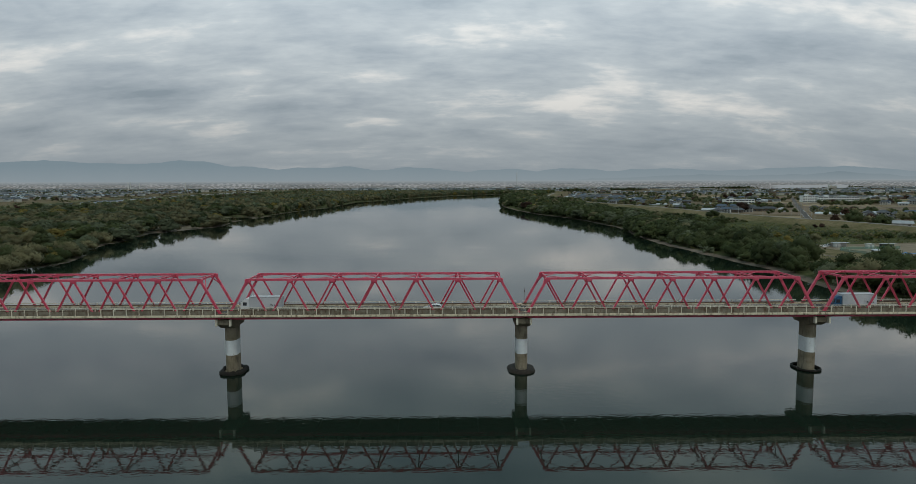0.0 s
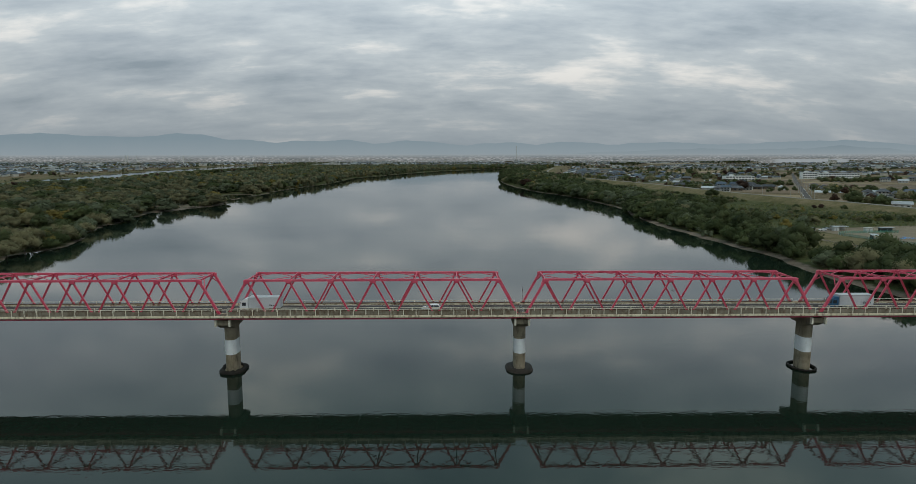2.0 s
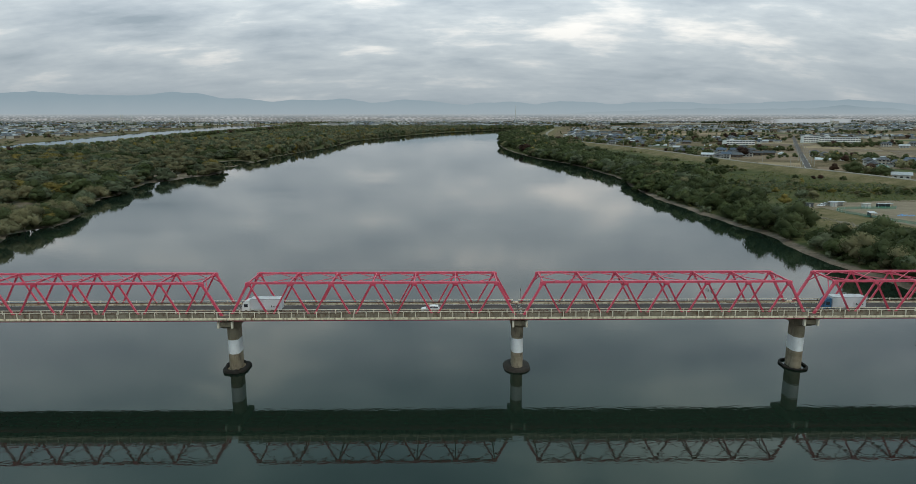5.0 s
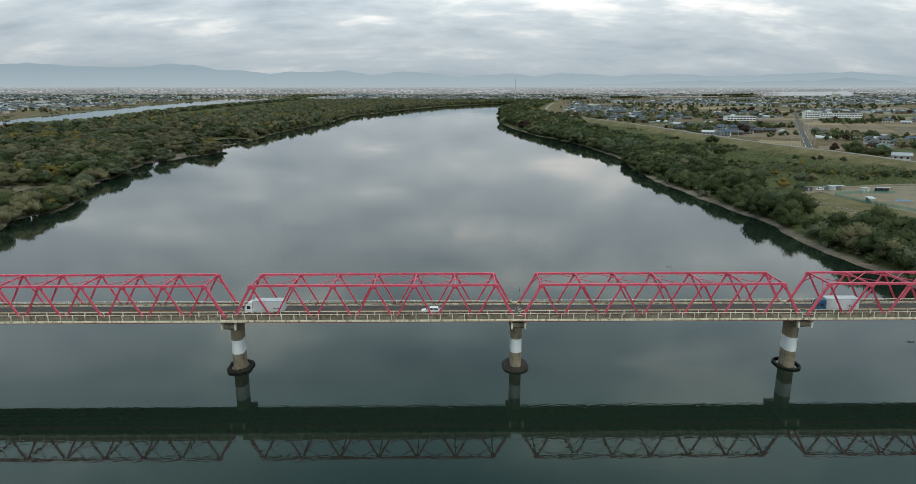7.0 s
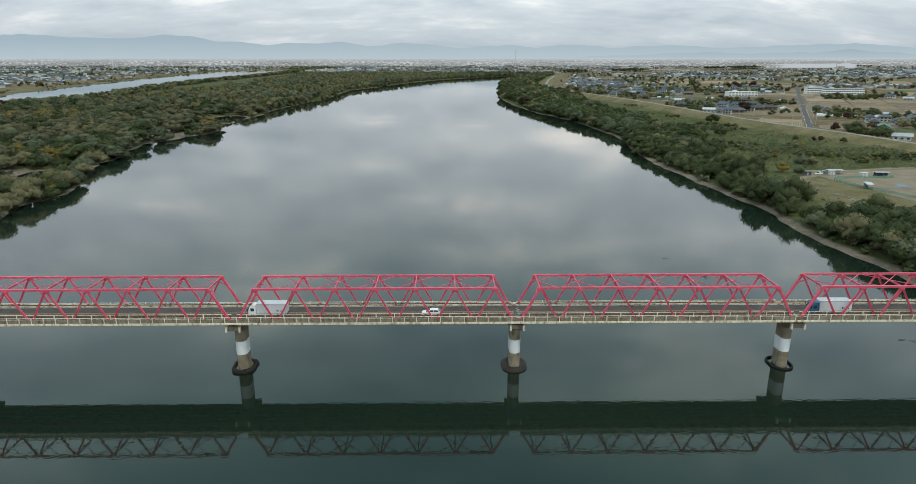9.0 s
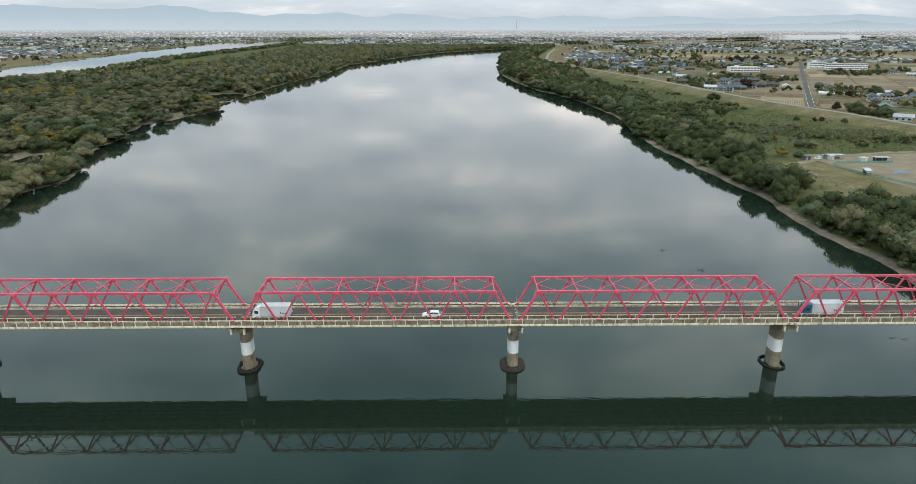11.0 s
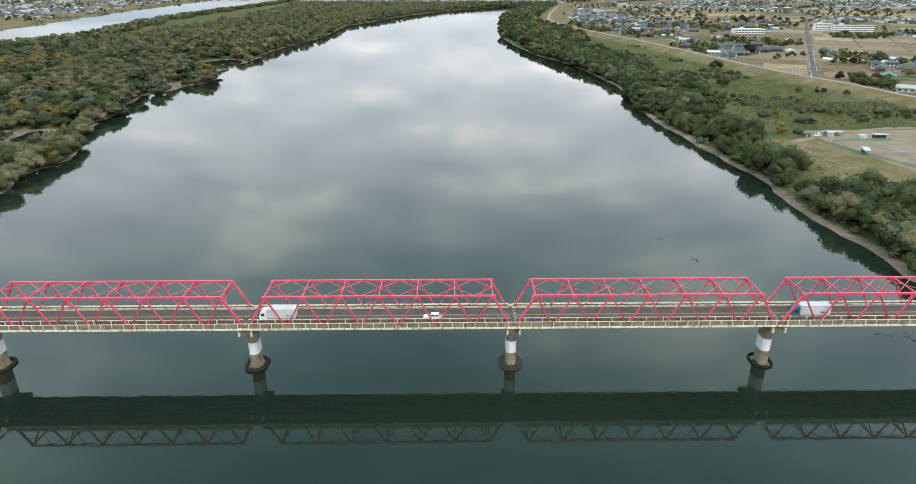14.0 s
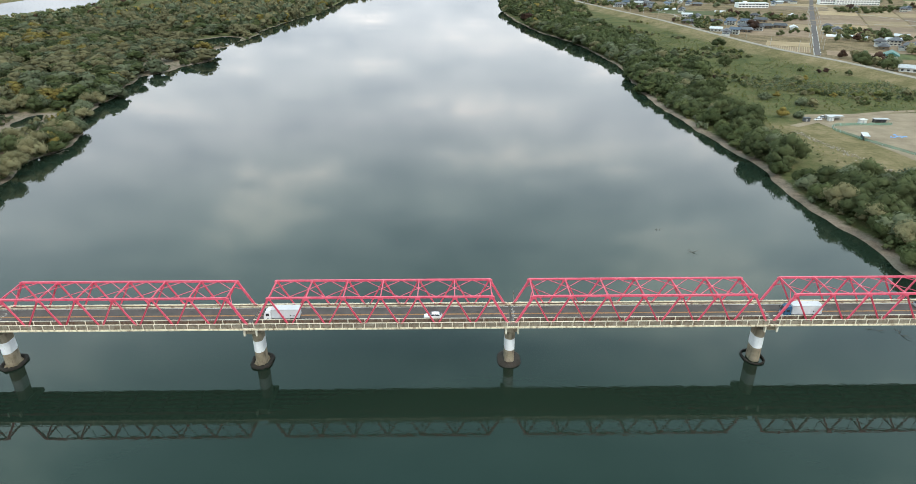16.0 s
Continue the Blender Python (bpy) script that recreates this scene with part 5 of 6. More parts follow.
def far_houses():
    """Houses too far to tell apart, each a walled box with a pitched roof, joined."""
    rng = np.random.default_rng(77)

    def town(x, y):
        land = -river_depth(x, y)
        east = (x > along(LEVEE, y) + 60) & (y > 1050)
        west = x < along(WEST_FAR, y) - 70
        mid = (y > 2560) & (x > -640) & (x < 700)
        dense = wiggle(x, y, 0.0085, 1.0) + 0.6 * wiggle(x, y, 0.021, 4.0)
        want = np.where(west & (y < 1300), 0.25, np.where(y > 2600, -0.2, np.where(east & (x > 430) & (y < 1950), 0.72, 0.1)))
        shore = np.interp(x, [430, 690, 1000, 1540, 1738, 2000, 2950], [2680, 2800, 3070, 3480, 3680, 3930, 3940])
        sight = (x > 460) & (x < 3000) & (y > shore - 300) & (y < shore + 200)
        front = (x > 455) & (x < 790) & (y > 930) & (y < 1110)
        return ~sight & ~front & (land > 45) & (east | west | mid) & (dense > want) & (np.abs(x) < 0.85 * (y + 300) + 200)

    a = scatter(rng, -3900, 3900, 1000, 2300, 21.0, town)
    b = scatter(rng, -3900, 3900, 2300, 4500, 31.0, town)
    spots = np.concatenate([a, b])
    n = len(spots)
    print("far houses", n)
    w = rng.uniform(8, 16, n)
    d = rng.uniform(6.5, 10, n)
    h = np.where(rng.random(n) < 0.45, 3.2, 5.6)
    big = rng.random(n) < np.where(spots[:, 1] < 2200, 0.012, 0.03)
    w[big] *= 3.2
    d[big] *= 2.4
    h[big] = rng.uniform(6, 12, big.sum())
    turn = np.where(rng.random(n) < 0.5, -0.47, 1.1) + rng.normal(0, 0.12, n)
    z = ground_z(spots[:, 0], spots[:, 1])
    rise = np.where(big, 0.5, d * 0.26)
    hx, hy = w / 2, d / 2
    o = np.ones(n)
    cols = [(-hx, -hy, -o), (hx, -hy, -o), (hx, hy, -o), (-hx, hy, -o), (-hx, -hy, h), (hx, -hy, h), (hx, hy, h), (-hx, hy, h)]
    e = 0.6
    cols += [(-hx - e, -hy - e, h), (hx + e, -hy - e, h), (hx + e, hy + e, h), (-hx - e, hy + e, h), (-hx + 1.5, 0 * o, h + rise), (hx - 1.5, 0 * o, h + rise)]
    P = np.array([np.stack(c, 1) for c in cols]).transpose(1, 0, 2)
    c, s = np.cos(turn)[:, None], np.sin(turn)[:, None]
    V = np.stack([P[:, :, 0] * c - P[:, :, 1] * s + spots[:, :1], P[:, :, 0] * s + P[:, :, 1] * c + spots[:, 1:2], P[:, :, 2] + z[:, None]], 2).reshape(-1, 3)
    base = (np.arange(n) * 14)[:, None, None]
    q = np.array([(0, 1, 5, 4), (1, 2, 6, 5), (2, 3, 7, 6), (3, 0, 4, 7), (8, 9, 13, 12), (10, 11, 12, 13)])
    t = np.array([(9, 10, 13), (11, 8, 12)])
    Q = (q[None] + base).reshape(-1, 4)
    T = (t[None] + base).reshape(-1, 3)
    roofs = np.where(big, rng.choice([2, 2, 1], n), rng.choice([1, 1, 1, 1, 1, 4, 3, 2], n))
    qm = np.concatenate([np.tile(rng.choice([0, 0, 5, 5, 4, 4, 6], n)[:, None], (1, 4)), np.tile(roofs[:, None], (1, 2))], 1).ravel()
    tm = np.tile(roofs[:, None], (1, 2)).ravel()
    me = raw_mesh("distant_houses", V, Q, T, [WALL_WHITE, ROOF_GREY, ROOF_PALE, ROOF_BLUE, WALL_BROWN, WALL_BEIGE, STEEL], qm, tm)
    tagged(new("distant_houses", me), "distant white and grey houses of the town", "houses", kind="stuff")
    # trees between them
    tr = scatter(rng, -3900, 3900, 1050, 4500, 40.0, lambda x, y: (-river_depth(x, y) > 20) & ((x > along(LEVEE, y) + 30) | (x < along(WEST_FAR, y) - 40) | (y > 2520)) & (np.abs(x) < 0.85 * (y + 300) + 200) & (wiggle(x, y, 0.013, 6.0) > -0.1) & ~((x > 620) & (x < 3000) & (y > np.interp(x, [600, 1000, 1540, 2000, 2950], [2420, 2750, 3150, 3560, 3560])) & (y < 4300)) & ~((x > 455) & (x < 790) & (y > 930) & (y < 1110)))
    rows = np.concatenate([tr, rng.uniform(4.5, 9.5, (len(tr), 1))], 1)
    woods("town_trees", "distant dark trees among the houses", rows, (12, 2.8, 3), 12, [0.62, 0.22, 0.04, 0.05, 0.07, 0.0])
    ring = scatter(rng, 500, 3600, 2700, 4700, 16.0, lambda x, y: (-river_depth(x, y) > 4) & (-river_depth(x, y) < 60) & (y > np.interp(x, [600, 1540, 1738, 2950], [2840, 3640, 3900, 4480])) & (wiggle(x, y, 0.008, 2.0) > -0.2))
    rows = np.concatenate([ring, rng.uniform(8, 14, (len(ring), 1))], 1)
    woods("lake_shore_trees", "distant dark trees round the eastern water", rows, (14, 2.8, 3), 13, [0.75, 0.2, 0.0, 0.03, 0.02, 0.0])
    # village trees near the houses
    vill = scatter(rng, 220, 900, 420, 1300, 12.0, lambda x, y: (x > along(LEVEE, y) + 22) & (wiggle(x, y, 0.03, 8.0) > 0.1))
    houses = np.array([(p, q) for p, q, k in SPOTS])
    far_enough = np.min(np.hypot(vill[:, None, 0] - houses[None, :, 0], vill[:, None, 1] - houses[None, :, 1]), 1) > 9
    off_road = np.abs((vill[:, 0] - ROAD_0.x) * ROAD_B.x + (vill[:, 1] - ROAD_0.y) * ROAD_B.y - 2) > 9
    vill = vill[far_enough & off_road]
    keep = np.min(np.hypot(vill[:, None, 0] - houses[None, :, 0], vill[:, None, 1] - houses[None, :, 1]), 1) < 45
    vill = vill[keep]
    rows = np.concatenate([vill, rng.uniform(4.5, 10, (len(vill), 1))], 1)
    woods("village_trees", "garden trees and hedges between the farmhouses", rows, (70, 1.1, 6), 14, [0.6, 0.2, 0.05, 0.05, 0.1, 0.0])


far_houses()

# ---- vehicles, sports ground, poles and driftwood ----
CAR_WHITE = worn("white_car_paint", (0.70, 0.71, 0.72), (0.78, 0.79, 0.80), 0.8, 0.25, 6.0, bump=(0.02, 0.005))
CAR_SILVER = worn("silver_car_paint", (0.40, 0.42, 0.44), (0.48, 0.50, 0.52), 0.8, 0.3, 6.0, metal=0.4, bump=(0.02, 0.005))
CAB_BLUE = worn("blue_cab_paint", (0.025, 0.085, 0.17), (0.04, 0.12, 0.22), 0.8, 0.3, 6.0, bump=(0.02, 0.005))
CARGO = worn("pale_aluminium_cargo_box", (0.50, 0.51, 0.53), (0.60, 0.61, 0.63), 0.5, 0.45, 4.0, stain=(0.38, 0.37, 0.36), stain_amount=0.1, bump=(0.05, 0.01))
TYRE = worn("black_tyre", (0.015, 0.015, 0.016), (0.03, 0.03, 0.03), 2.0, 0.9)
LAMP_GLASS = material("lamp_glass", lambda N: {"Base Color": (0.7, 0.72, 0.75, 1), "Roughness": 0.15})
LAMP_RED = material("red_lamp_glass", lambda N: {"Base Color": (0.35, 0.02, 0.02, 1), "Roughness": 0.2})


def side_loft(bm, prof, half, inset=0.0, bevel=0.08):
    """A body from a side outline (x, z) with its width; inset narrows the top."""
    zs = [p[1] for p in prof]
    lo, hi = min(zs), max(zs)
    rows = []
    for s in (-1, 1):
        rows.append([bm.verts.new((x, s * (half - inset * (z - lo) / max(hi - lo, 1e-6)), z)) for x, z in prof])
    n = len(prof)
    bm.faces.new(rows[0])
    bm.faces.new(rows[1][::-1])
    for i in range(n):
        j = (i + 1) % n
        bm.faces.new((rows[0][j], rows[0][i], rows[1][i], rows[1][j]))
    bmesh.ops.recalc_face_normals(bm, faces=bm.faces)
    bmesh.ops.bevel(bm, geom=bm.edges[:], offset=bevel, segments=2, affect="EDGES")


def wheel_parts(ob, spots, r, w):
    for x, y in spots:
        bm = bmesh.new()
        bmesh.ops.create_cone(bm, cap_ends=True, segments=18, radius1=r, radius2=r, depth=w, matrix=Matrix.Translation((x, y, r)) @ Matrix.Rotation(math.pi / 2, 4, "X"))
        wheel = part("wheel", bm, TYRE, ob, "black rubber tyre")
        bm = bmesh.new()
        bmesh.ops.create_cone(bm, cap_ends=True, segments=12, radius1=r * 0.55, radius2=r * 0.55, depth=w + 0.03, matrix=Matrix.Translation((x, y, r)) @ Matrix.Rotation(math.pi / 2, 4, "X"))
        part("rim", bm, STEEL, wheel, "grey steel rim")


def pane_prism(bm, prof, side):
    """A thin pane laid on the slanting flank of a car's cabin."""
    rows = [[bm.verts.new((x, side * (0.815 - 0.18 * (z - 0.95) / 0.58 - inset), z)) for x, z in prof] for inset in (0.0, 0.04)]
    n = len(prof)
    bm.faces.new(rows[0])
    bm.faces.new(rows[1][::-1])
    for i in range(n):
        j = (i + 1) % n
        bm.faces.new((rows[0][j], rows[0][i], rows[1][i], rows[1][j]))
    bmesh.ops.recalc_face_normals(bm, faces=bm.faces)


def build_car(label, paint, at):
    """A hatchback facing -x."""
    car = thing("car", label, "car", at=at)

    def one(name, fill, mat, text=""):
        bm = bmesh.new()
        fill(bm)
        return part(name, bm, mat, car, text)

    body = [(-2.2, 0.32), (-2.22, 0.62), (-2.05, 0.80), (-1.1, 0.98), (1.9, 1.02), (2.18, 0.95), (2.22, 0.5), (2.15, 0.3)]
    cabin = [(-1.2, 0.95), (-0.35, 1.45), (0.5, 1.53), (1.4, 1.45), (2.05, 1.0)]
    one("body", lambda bm: side_loft(bm, body, 0.86, 0.06), paint)
    one("roof", lambda bm: side_loft(bm, cabin, 0.80, 0.18, 0.06), paint)
    one("windscreen", lambda bm: side_loft(bm, [(-1.22, 1.0), (-0.46, 1.44), (-0.36, 1.44), (-1.12, 0.98)], 0.70, 0.12, 0.004), WINDOW, "dark windscreen")
    one("rear_window", lambda bm: side_loft(bm, [(1.52, 1.40), (1.98, 1.06), (2.06, 1.05), (1.58, 1.42)], 0.66, 0.08, 0.004), WINDOW, "dark rear window")
    for s in (-1, 1):
        one("side_window", lambda bm: pane_prism(bm, [(-0.82, 1.04), (-0.32, 1.40), (0.36, 1.44), (0.36, 1.04)], s), WINDOW, "dark side window")
        one("side_window", lambda bm: pane_prism(bm, [(0.44, 1.04), (0.44, 1.44), (1.30, 1.38), (1.68, 1.06)], s), WINDOW, "dark side window")
        one("headlight", lambda bm: box(bm, -2.22, -2.0, s * 0.62 - 0.16, s * 0.62 + 0.16, 0.64, 0.76, 0.03), LAMP_GLASS, "clear headlight")
        one("tail_light", lambda bm: box(bm, 2.12, 2.24, s * 0.66 - 0.12, s * 0.66 + 0.12, 0.72, 0.94, 0.02), LAMP_RED, "red tail light")
    wheel_parts(car, [(-1.35, -0.76), (-1.35, 0.76), (1.35, -0.76), (1.35, 0.76)], 0.31, 0.2)
    return car


def build_truck(label, cab_paint, length, at):
    """A box truck facing -x."""
    truck = thing("box_truck", label, "truck", at=at)

    def one(name, fill, mat, text="", parent=None):
        bm = bmesh.new()
        fill(bm)
        return part(name, bm, mat, parent or truck, text)

    h = length / 2
    cab = [(-h, 0.45), (-h - 0.02, 1.5), (-h + 0.38, 2.55), (-h + 1.0, 2.95), (-h + 1.75, 3.0), (-h + 1.75, 0.45)]
    c = one("cab", lambda bm: side_loft(bm, cab, 1.12, 0.05, 0.07), cab_paint)
    one("windscreen", lambda bm: side_loft(bm, [(-h - 0.04, 1.55), (-h + 0.32, 2.42), (-h + 0.37, 2.4), (-h + 0.02, 1.52)], 0.98, 0.05, 0.004), WINDOW, "dark windscreen", c)
    for s in (-1, 1):
        one("side_window", lambda bm: box(bm, -h + 0.55, -h + 1.35, s * 1.09 - 0.03, s * 1.09 + 0.03, 1.55, 2.25), WINDOW, "dark side window", c)
        one("mirror", lambda bm: box(bm, -h - 0.1, -h + 0.02, s * 1.32 - 0.1, s * 1.32 + 0.1, 1.7, 2.3, 0.03), TYRE, "black door mirror", c)
        one("headlight", lambda bm: box(bm, -h - 0.06, -h + 0.06, s * 0.8 - 0.18, s * 0.8 + 0.18, 0.62, 0.82, 0.03), LAMP_GLASS, "clear headlight", c)
        one("skirt", lambda bm: box(bm, -h + 2.6, h - 2.3, s * 1.1 - 0.03, s * 1.1 + 0.03, 0.45, 0.95, 0.01), STEEL, "grey side guard")
    one("bumper", lambda bm: box(bm, -h - 0.1, -h + 0.2, -1.1, 1.1, 0.32, 0.58, 0.04), STEEL)
    one("chassis", lambda bm: box(bm, -h + 0.4, h - 0.1, -0.45, 0.45, 0.62, 0.98), TYRE, "dark steel chassis")
    cargo = one("cargo_box", lambda bm: box(bm, -h + 1.9, h, -1.2, 1.2, 1.0, 3.35, 0.05), CARGO, "pale aluminium cargo box")
    for s in (-1, 1):
        for z in (1.03, 3.3):
            one("trim_rail", lambda bm: box(bm, -h + 1.9, h, s * 1.215 - 0.02, s * 1.215 + 0.02, z - 0.05, z + 0.05), STEEL, "grey edge rail", cargo)
    bm = bmesh.new()
    for k in range(5):
        box(bm, h - 2.2 + k * 0.34, h - 2.0 + k * 0.34, -1.232, -1.212, 1.55, 1.75 + (0.2 if k == 0 else 0))
    part("lettering", bm, TYRE, cargo, "dark bars of unreadable lettering")
    wheel_parts(truck, [(-h + 0.95, -0.98), (-h + 0.95, 0.98), (h - 1.7, -0.98), (h - 1.7, 0.98), (h - 0.85, -0.98), (h - 0.85, 0.98)], 0.46, 0.3)
    return truck


Y_NEAR_LANE, Y_FAR_LANE = 2.5, 6.2
build_truck("white-cab box truck with a pale cargo box on the bridge", CAR_WHITE, 8.6, pose(-55.5, Y_NEAR_LANE, Z_ROAD))
build_car("white hatchback driving on the bridge", CAR_WHITE, pose(-19.0, Y_NEAR_LANE, Z_ROAD))
build_truck("blue-cab box truck with a grey cargo box on the bridge", CAB_BLUE, 9.2, pose(71.0, Y_NEAR_LANE, Z_ROAD))
build_car("silver car in the far lane of the bridge", CAR_SILVER, pose(104.0, Y_FAR_LANE, Z_ROAD, 0, 0, 180))


def parked(x, y, turn, paint, label):
    build_car(label, paint, pose(x, y, gz(x, y) + 0.12, 0, 0, turn))


parked(204, 242, 10, CAR_WHITE, "white car parked beside the sports ground")
parked(209, 247, 10, CAR_SILVER, "silver car parked beside the sports ground")
parked(338, 340, 60, CAR_WHITE, "small white car on the levee road")

# the dirt sports ground
N_G = 12
gv, gf = [], []
for i in range(N_G + 1):
    for j in range(N_G + 1):
        u, v = i / N_G, j / N_G
        x = 199 + 126 * u + (1 - v) * 12 * (1 - u)
        y = 140 + 116 * v + 4 * u
        gv.append((x, y, gz(x, y) + 0.1))
for i in range(N_G):
    for j in range(N_G):
        k = i * (N_G + 1) + j
        gf.append((k, k + N_G + 1, k + N_G + 2, k + 1))
tagged(mesh_object("sports_ground", gv, gf, DIRT), "bare pale dirt sports ground by the river", "sports ground", kind="structure")
strip("track", DIRT, [(183, 228), (196, 236), (210, 246), (260, 262), (330, 268)], 5, 0.15, "dirt track beside the sports ground", "track")


def build_fence(label, pts, h, mat):
    f = thing("net_fence", label, "fence")
    for (x0, y0), (x1, y1) in zip(pts[:-1], pts[1:]):
        z0, z1 = gz(x0, y0), gz(x1, y1)
        mesh_object("net", [(x0, y0, z0 + 0.1), (x1, y1, z1 + 0.1), (x1, y1, z1 + h), (x0, y0, z0 + h)], [(0, 1, 2, 3)], mat, f, "green net")
    for x, y in pts:
        bm = bmesh.new()
        bmesh.ops.create_cone(bm, cap_ends=True, segments=8, radius1=0.06, radius2=0.06, depth=h + 0.4, matrix=Matrix.Translation((x, y, gz(x, y) + h / 2)))
        part("post", bm, STEEL, f, "steel post")
    return f


def arc(cx, cy, r, a0, a1, n):
    return [(cx + r * math.cos(radians(a0 + (a1 - a0) * k / n)), cy + r * math.sin(radians(a0 + (a1 - a0) * k / n))) for k in range(n + 1)]


NET_CLEAR = material("see_through_green_net", lambda N: {"Base Color": (0.05, 0.27, 0.2, 1), "Roughness": 0.8, "Alpha": 0.5})
build_fence("curved green net fence round the sports ground", [(240, 229), (222, 229), (210, 229)] + arc(213, 218, 12, 110, 200, 6) + [(204, 200), (208, 186), (214, 170), (222, 152)], 1.5, NET_CLEAR)


def build_shelter(label, x, y, turn, w, d, h, wall, roof, solid):
    s = thing("shelter", label, "shed", at=pose(x, y, gz(x, y) + 0.1, 0, 0, turn))

    def one(name, fill, mat):
        bm = bmesh.new()
        fill(bm)
        return part(name, bm, mat, s)

    one("roof", lambda bm: box(bm, -w / 2 - 0.3, w / 2 + 0.3, -d / 2 - 0.4, d / 2 + 0.4, h, h + 0.18, 0.03), roof)
    if solid:
        one("wall", lambda bm: box(bm, -w / 2, w / 2, -d / 2, d / 2, 0, h - 0.002), wall)
        one("door", lambda bm: box(bm, -w * 0.2, w * 0.05, -d / 2 - 0.05, -d / 2 - 0.003, 0.05, h * 0.85), STEEL)
    else:
        one("back_wall", lambda bm: box(bm, -w / 2, w / 2, d / 2 - 0.1, d / 2, 0, h - 0.002), wall)
        one("bench", lambda bm: box(bm, -w / 2 + 0.3, w / 2 - 0.3, d / 2 - 0.8, d / 2 - 0.4, 0.4, 0.48), WALL_BROWN)
        for px in (-w / 2 + 0.1, 0, w / 2 - 0.1):
            one("post", lambda bm: box(bm, px - 0.06, px + 0.06, -d / 2, -d / 2 + 0.12, 0, h - 0.002), STEEL)
    return s


build_shelter("long white-roofed shelter by the sports ground", 214, 243, -4, 9, 3, 2.4, WALL_WHITE, ROOF_PALE, False)
build_shelter("small grey shed by the sports ground", 210.5, 240.5, -4, 2.6, 3, 2.4, WALL_WHITE, ROOF_PALE, True)
build_shelter("grey block shed by the sports ground", 196, 240, -4, 3.5, 2.5, 2.0, ROOF_GREY, ROOF_GREY, True)
build_shelter("white container standing on the sports ground", 225, 233, 14, 4.2, 2.4, 2.5, WALL_WHITE, WALL_WHITE, True)
build_shelter("dark open dugout with a pale roof", 237, 235, -4, 8, 2.6, 2.3, ROOF_GREY, ROOF_PALE, False)
build_shelter("grey dugout with a pale flat roof", 207, 200, 68, 8, 2.6, 2.3, ROOF_GREY, ROOF_PALE, False)

rnd_t = random.Random(3)
for k in range(9):
    x, y = 227 + rnd_t.gauss(0, 2.4), 203 + rnd_t.gauss(0, 1.3)
    bm = bmesh.new()
    bmesh.ops.create_icosphere(bm, subdivisions=2, radius=1.0)
    for v in bm.verts:
        v.co = Vector((v.co.x * 0.9, v.co.y * 0.7, max(v.co.z, 0) * 0.35 + 0.08 * noise.noise(v.co * 3 + Vector((k, 0, 0)))))
    t = part("tarpaulin", bm, BLUE_TARP, None)
    tagged(t, "crumpled blue tarpaulin on the dirt ground", "tarpaulin", "blue tarpaulins")
    t.matrix_basis = pose(x, y, gz(x, y) + 0.14, 0, 0, rnd_t.uniform(0, 360))

# rows of stones across the grass
stone_bm = bmesh.new()
bmesh.ops.create_icosphere(stone_bm, subdivisions=1, radius=0.5)
for v in stone_bm.verts:
    v.co *= 1 + 0.5 * noise.noise(v.co * 2.0)
stone_me = bpy.data.meshes.new("stone")
stone_bm.to_mesh(stone_me)
stone_bm.free()
stone_me.materials.append(STONE)
stones = thing("stone_row", "row of rough grey stones across the grass", "stones")
for k in range(280):
    q = k / 280
    x = np.interp(q, [0, 0.3, 0.65, 1], [178, 180.5, 184, 190]) + rnd_t.gauss(0, 1.3)
    y = np.interp(q, [0, 0.3, 0.65, 1], [216, 194, 170, 140]) + rnd_t.gauss(0, 0.8)
    s = rnd_t.uniform(0.35, 1.0)
    shared("stone", stone_me, stones, Matrix.LocRotScale((x, y, gz(x, y) + 0.1 * s), Euler((rnd_t.uniform(0, 3), 0, rnd_t.uniform(0, 6))), (s, s * rnd_t.uniform(0.7, 1.2), s * 0.7)))


def build_pole(x, y, h, at_turn):
    p = thing("utility_pole", "grey concrete utility pole with crossarms", "utility pole", "utility poles", at=pose(x, y, gz(x, y), 0, 0, at_turn))
    bm = bmesh.new()
    bmesh.ops.create_cone(bm, cap_ends=True, segments=8, radius1=0.19, radius2=0.12, depth=h + 1, matrix=Matrix.Translation((0, 0, h / 2 - 0.5)))
    part("shaft", bm, POLE, p)
    for z in (h - 0.6, h - 1.6):
        bm = bmesh.new()
        box(bm, -0.9, 0.9, -0.05, 0.05, z - 0.06, z + 0.06)
        part("crossarm", bm, STEEL, p)
    return p


turn_road = math.degrees(math.atan2(ROAD_B.y, ROAD_B.x))
for k in range(16):
    build_pole(*plan_xy(16 + 34 * k, 7.5 if k % 2 else -4.5), 10.5, turn_road)
for k in range(10):
    x = along(LEVEE, 520 + 48 * k) + 30
    build_pole(float(x), 520 + 48 * k, 10.0, 70)


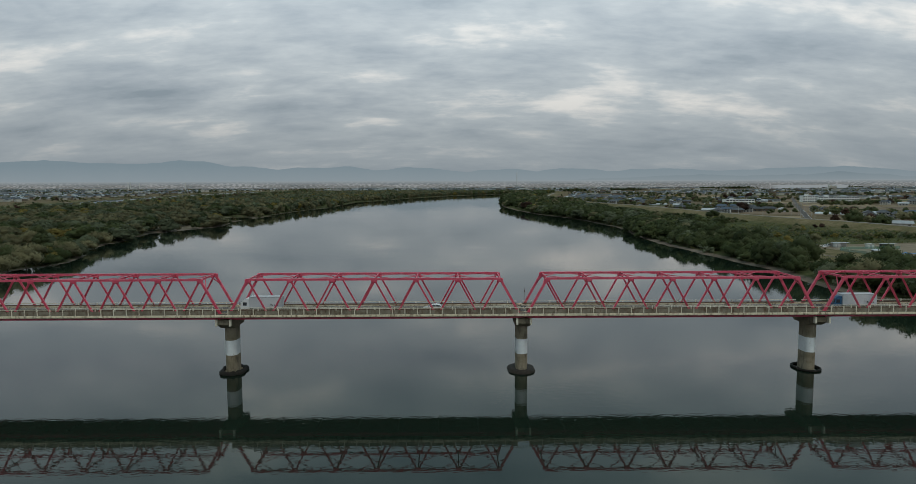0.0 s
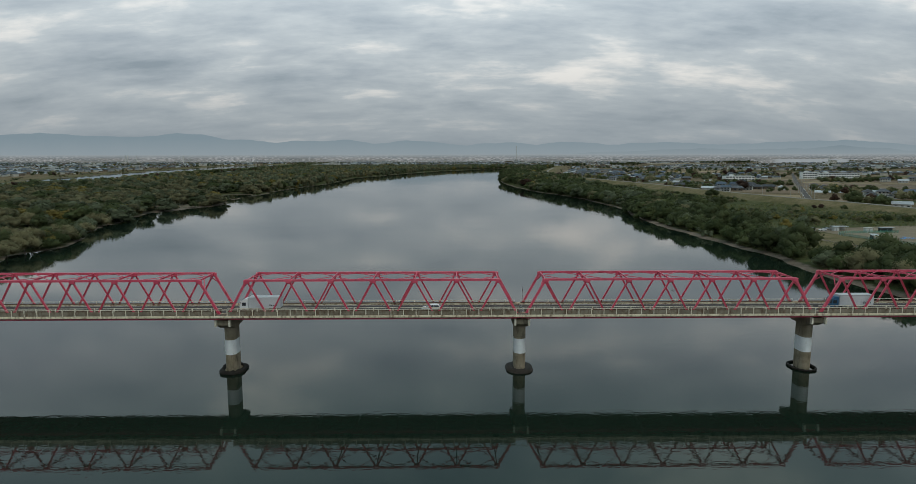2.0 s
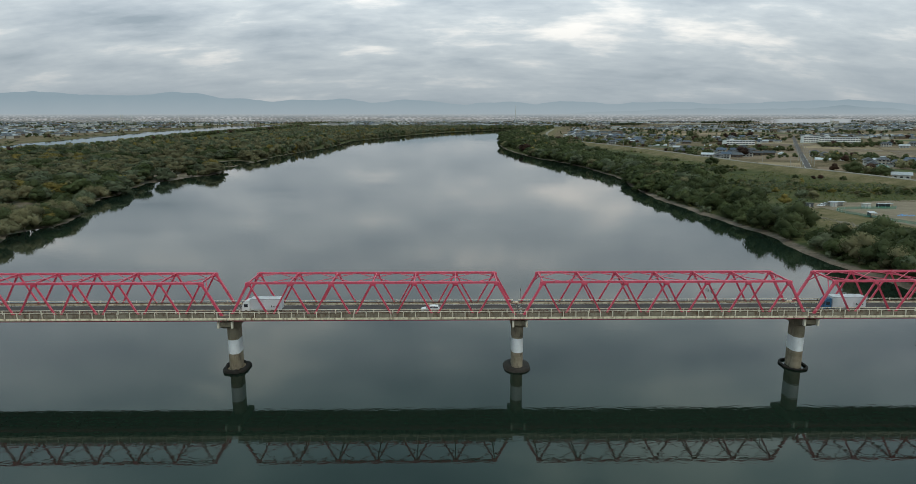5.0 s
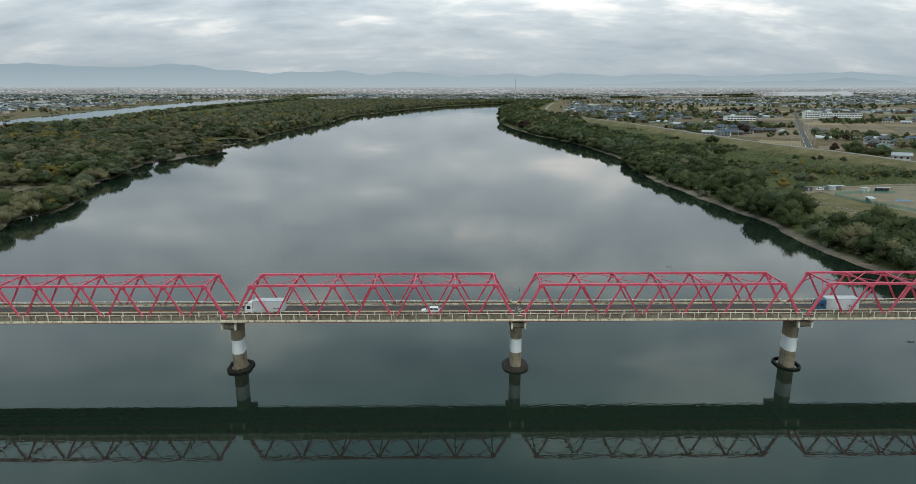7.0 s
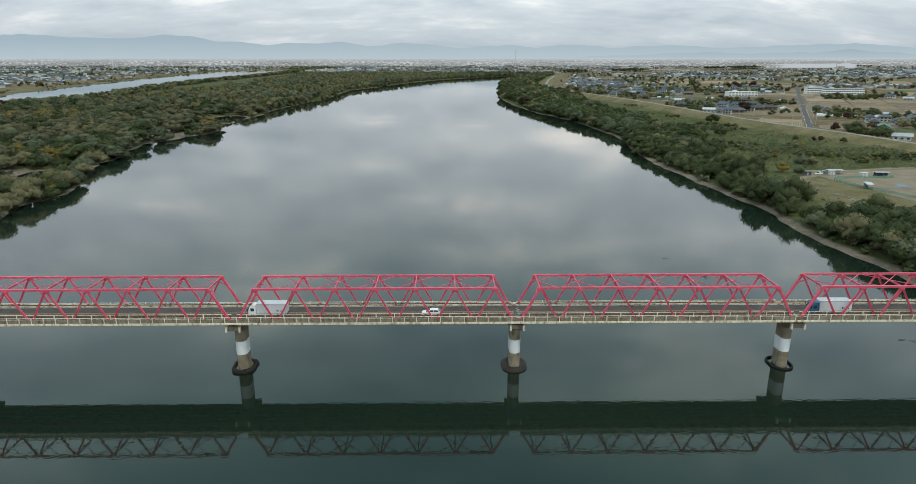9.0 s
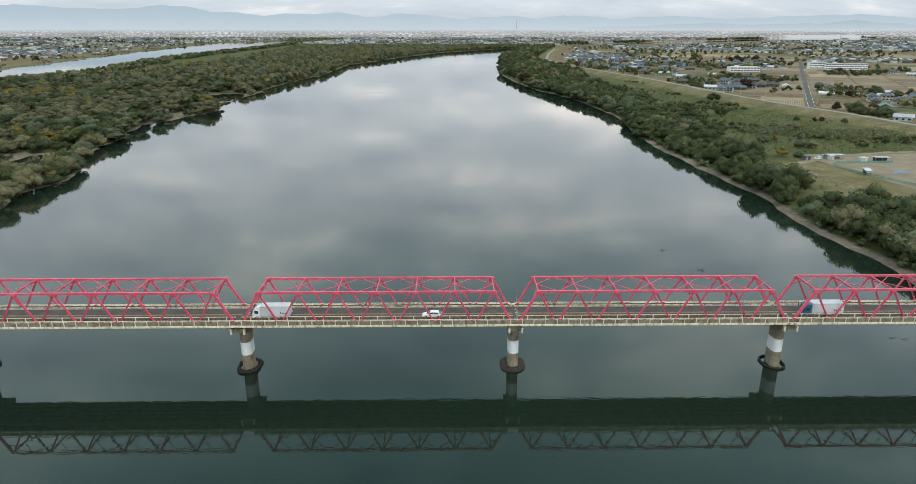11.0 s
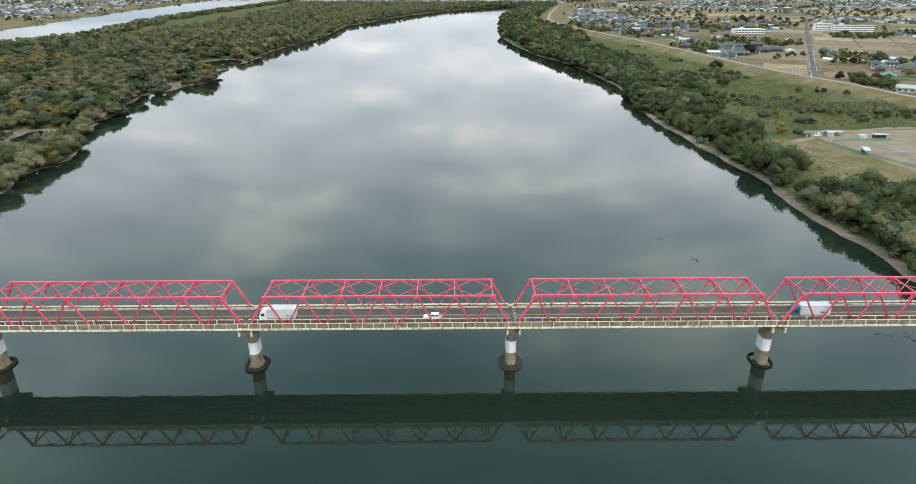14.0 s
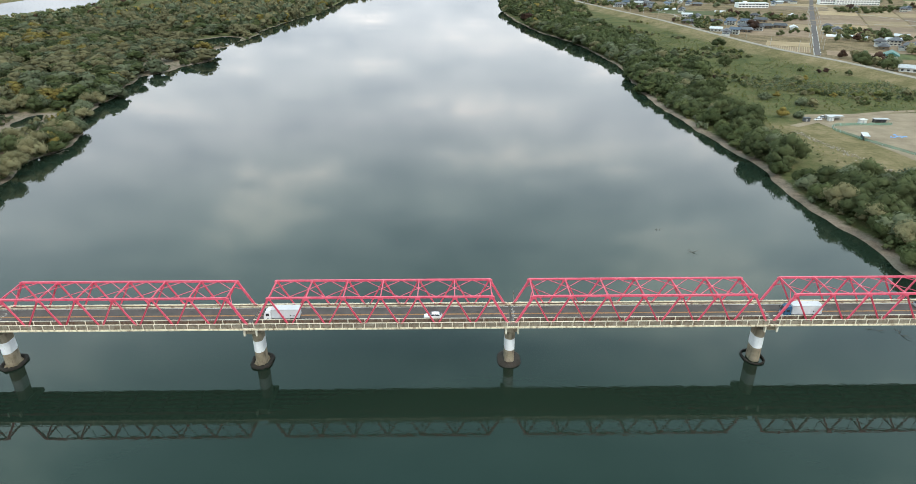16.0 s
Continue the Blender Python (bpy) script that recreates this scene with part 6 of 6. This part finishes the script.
def build_stack(x, y, h, r, label):
    s = thing("chimney_stack", label, "chimney", "chimney stacks", at=pose(x, y, gz(x, y)))
    for k in range(5):
        z0, z1 = h * k / 5, h * (k + 1) / 5
        ra, rb = r * (1 - 0.35 * k / 5), r * (1 - 0.35 * (k + 1) / 5)
        bm = bmesh.new()
        bmesh.ops.create_cone(bm, cap_ends=True, segments=14, radius1=ra, radius2=rb, depth=z1 - z0, matrix=Matrix.Translation((0, 0, (z0 + z1) / 2)))
        part("stack_section", bm, WALL_WHITE, s)
    return s


build_stack(430, 4300, 112, 2.4, "tall thin pale chimney stack far off")
for x, h in ((-2050, 52), (-2036, 52), (-1980, 46), (-1690, 46)):
    build_stack(x, 3950, h, 2.8, "pale factory chimney stack far off")
build_stack(1972, 3262, 34, 3.0, "pale factory chimney stack far off")


def build_far_bridge():
    b = thing("road_bridge", "low pale road bridge over the eastern river", "bridge")
    bm = bmesh.new()
    beam(bm, (1000, 3220, 7.5), (1400, 3330, 7.5), 9, 1.6)
    part("deck", bm, CONCRETE, b)
    for k in range(13):
        q = k / 12
        x, y = 1000 + 400 * q, 3220 + 110 * q
        bm = bmesh.new()
        box(bm, x - 2, x + 2, y - 2, y + 2, -3, 6.8)
        part("pier", bm, PIER_CONCRETE, b)
    for s in (-1, 1):
        bm = bmesh.new()
        beam(bm, (1000, 3220 + 4.2 * s, 8.8), (1400, 3330 + 4.2 * s, 8.8), 0.3, 1.0)
        part("parapet", bm, WALL_WHITE, b)


build_far_bridge()


def driftwood(x, y, size, seed, mat=BARK, label="dark bare snag of driftwood branches"):
    """A snag of bare branches standing out of the water or lying on the shore."""
    rnd = random.Random(seed)
    d = thing("driftwood", label, "driftwood", "driftwood snags", at=pose(x, y, max(gz(x, y), 0.0), 0, 0, rnd.uniform(0, 360)))
    for k in range(5):
        bm = bmesh.new()
        a = rnd.uniform(-0.9, 0.9) + (math.pi if k % 2 else 0)
        l = size * rnd.uniform(0.5, 1.0)
        p0 = Vector((rnd.uniform(-0.3, 0.3) * size, rnd.uniform(-0.2, 0.2) * size, -0.3))
        p1 = p0 + Vector((l * math.cos(a) * 0.6, l * math.sin(a) * 0.6, l * rnd.uniform(0.03, 0.2) + 0.35))
        p2 = p1 + Vector((l * 0.4 * math.cos(a + 0.5), l * 0.4 * math.sin(a + 0.5), l * rnd.uniform(-0.1, 0.2)))
        beam(bm, p0, p1, 0.09, 0.09)
        beam(bm, p1, p2, 0.06, 0.06)
        part("branch", bm, mat, d)
    return d


BLEACHED = worn("bleached_driftwood", (0.26, 0.22, 0.18), (0.40, 0.35, 0.29), 2.0, 0.95, 9.0)
driftwood(68.4, 66.7, 3.0, 0)
driftwood(62.6, 86.5, 1.6, 1)
driftwood(101.3, 16.2, 2.4, 2)
driftwood(107.8, 14.9, 3.6, 3)
driftwood(-214.5, 187, 8.5, 9, BLEACHED, "pale bleached snag of roots and branches on the shore")
driftwood(137, 46, 6.0, 12)

marker = thing("marker_pole", "thin grey marker pole on the far edge of the bridge", "pole", at=pose(1.2, Y_FAR + 0.7, 13.74))
bm = bmesh.new()
bmesh.ops.create_cone(bm, cap_ends=True, segments=8, radius1=0.06, radius2=0.05, depth=3.4, matrix=Matrix.Translation((0, 0, 1.7)))
part("shaft", bm, STEEL, marker)
bm = bmesh.new()
box(bm, -0.09, 0.09, -0.06, 0.06, 2.5, 2.95, 0.02)
part("sign_plate", bm, GUARD, marker)
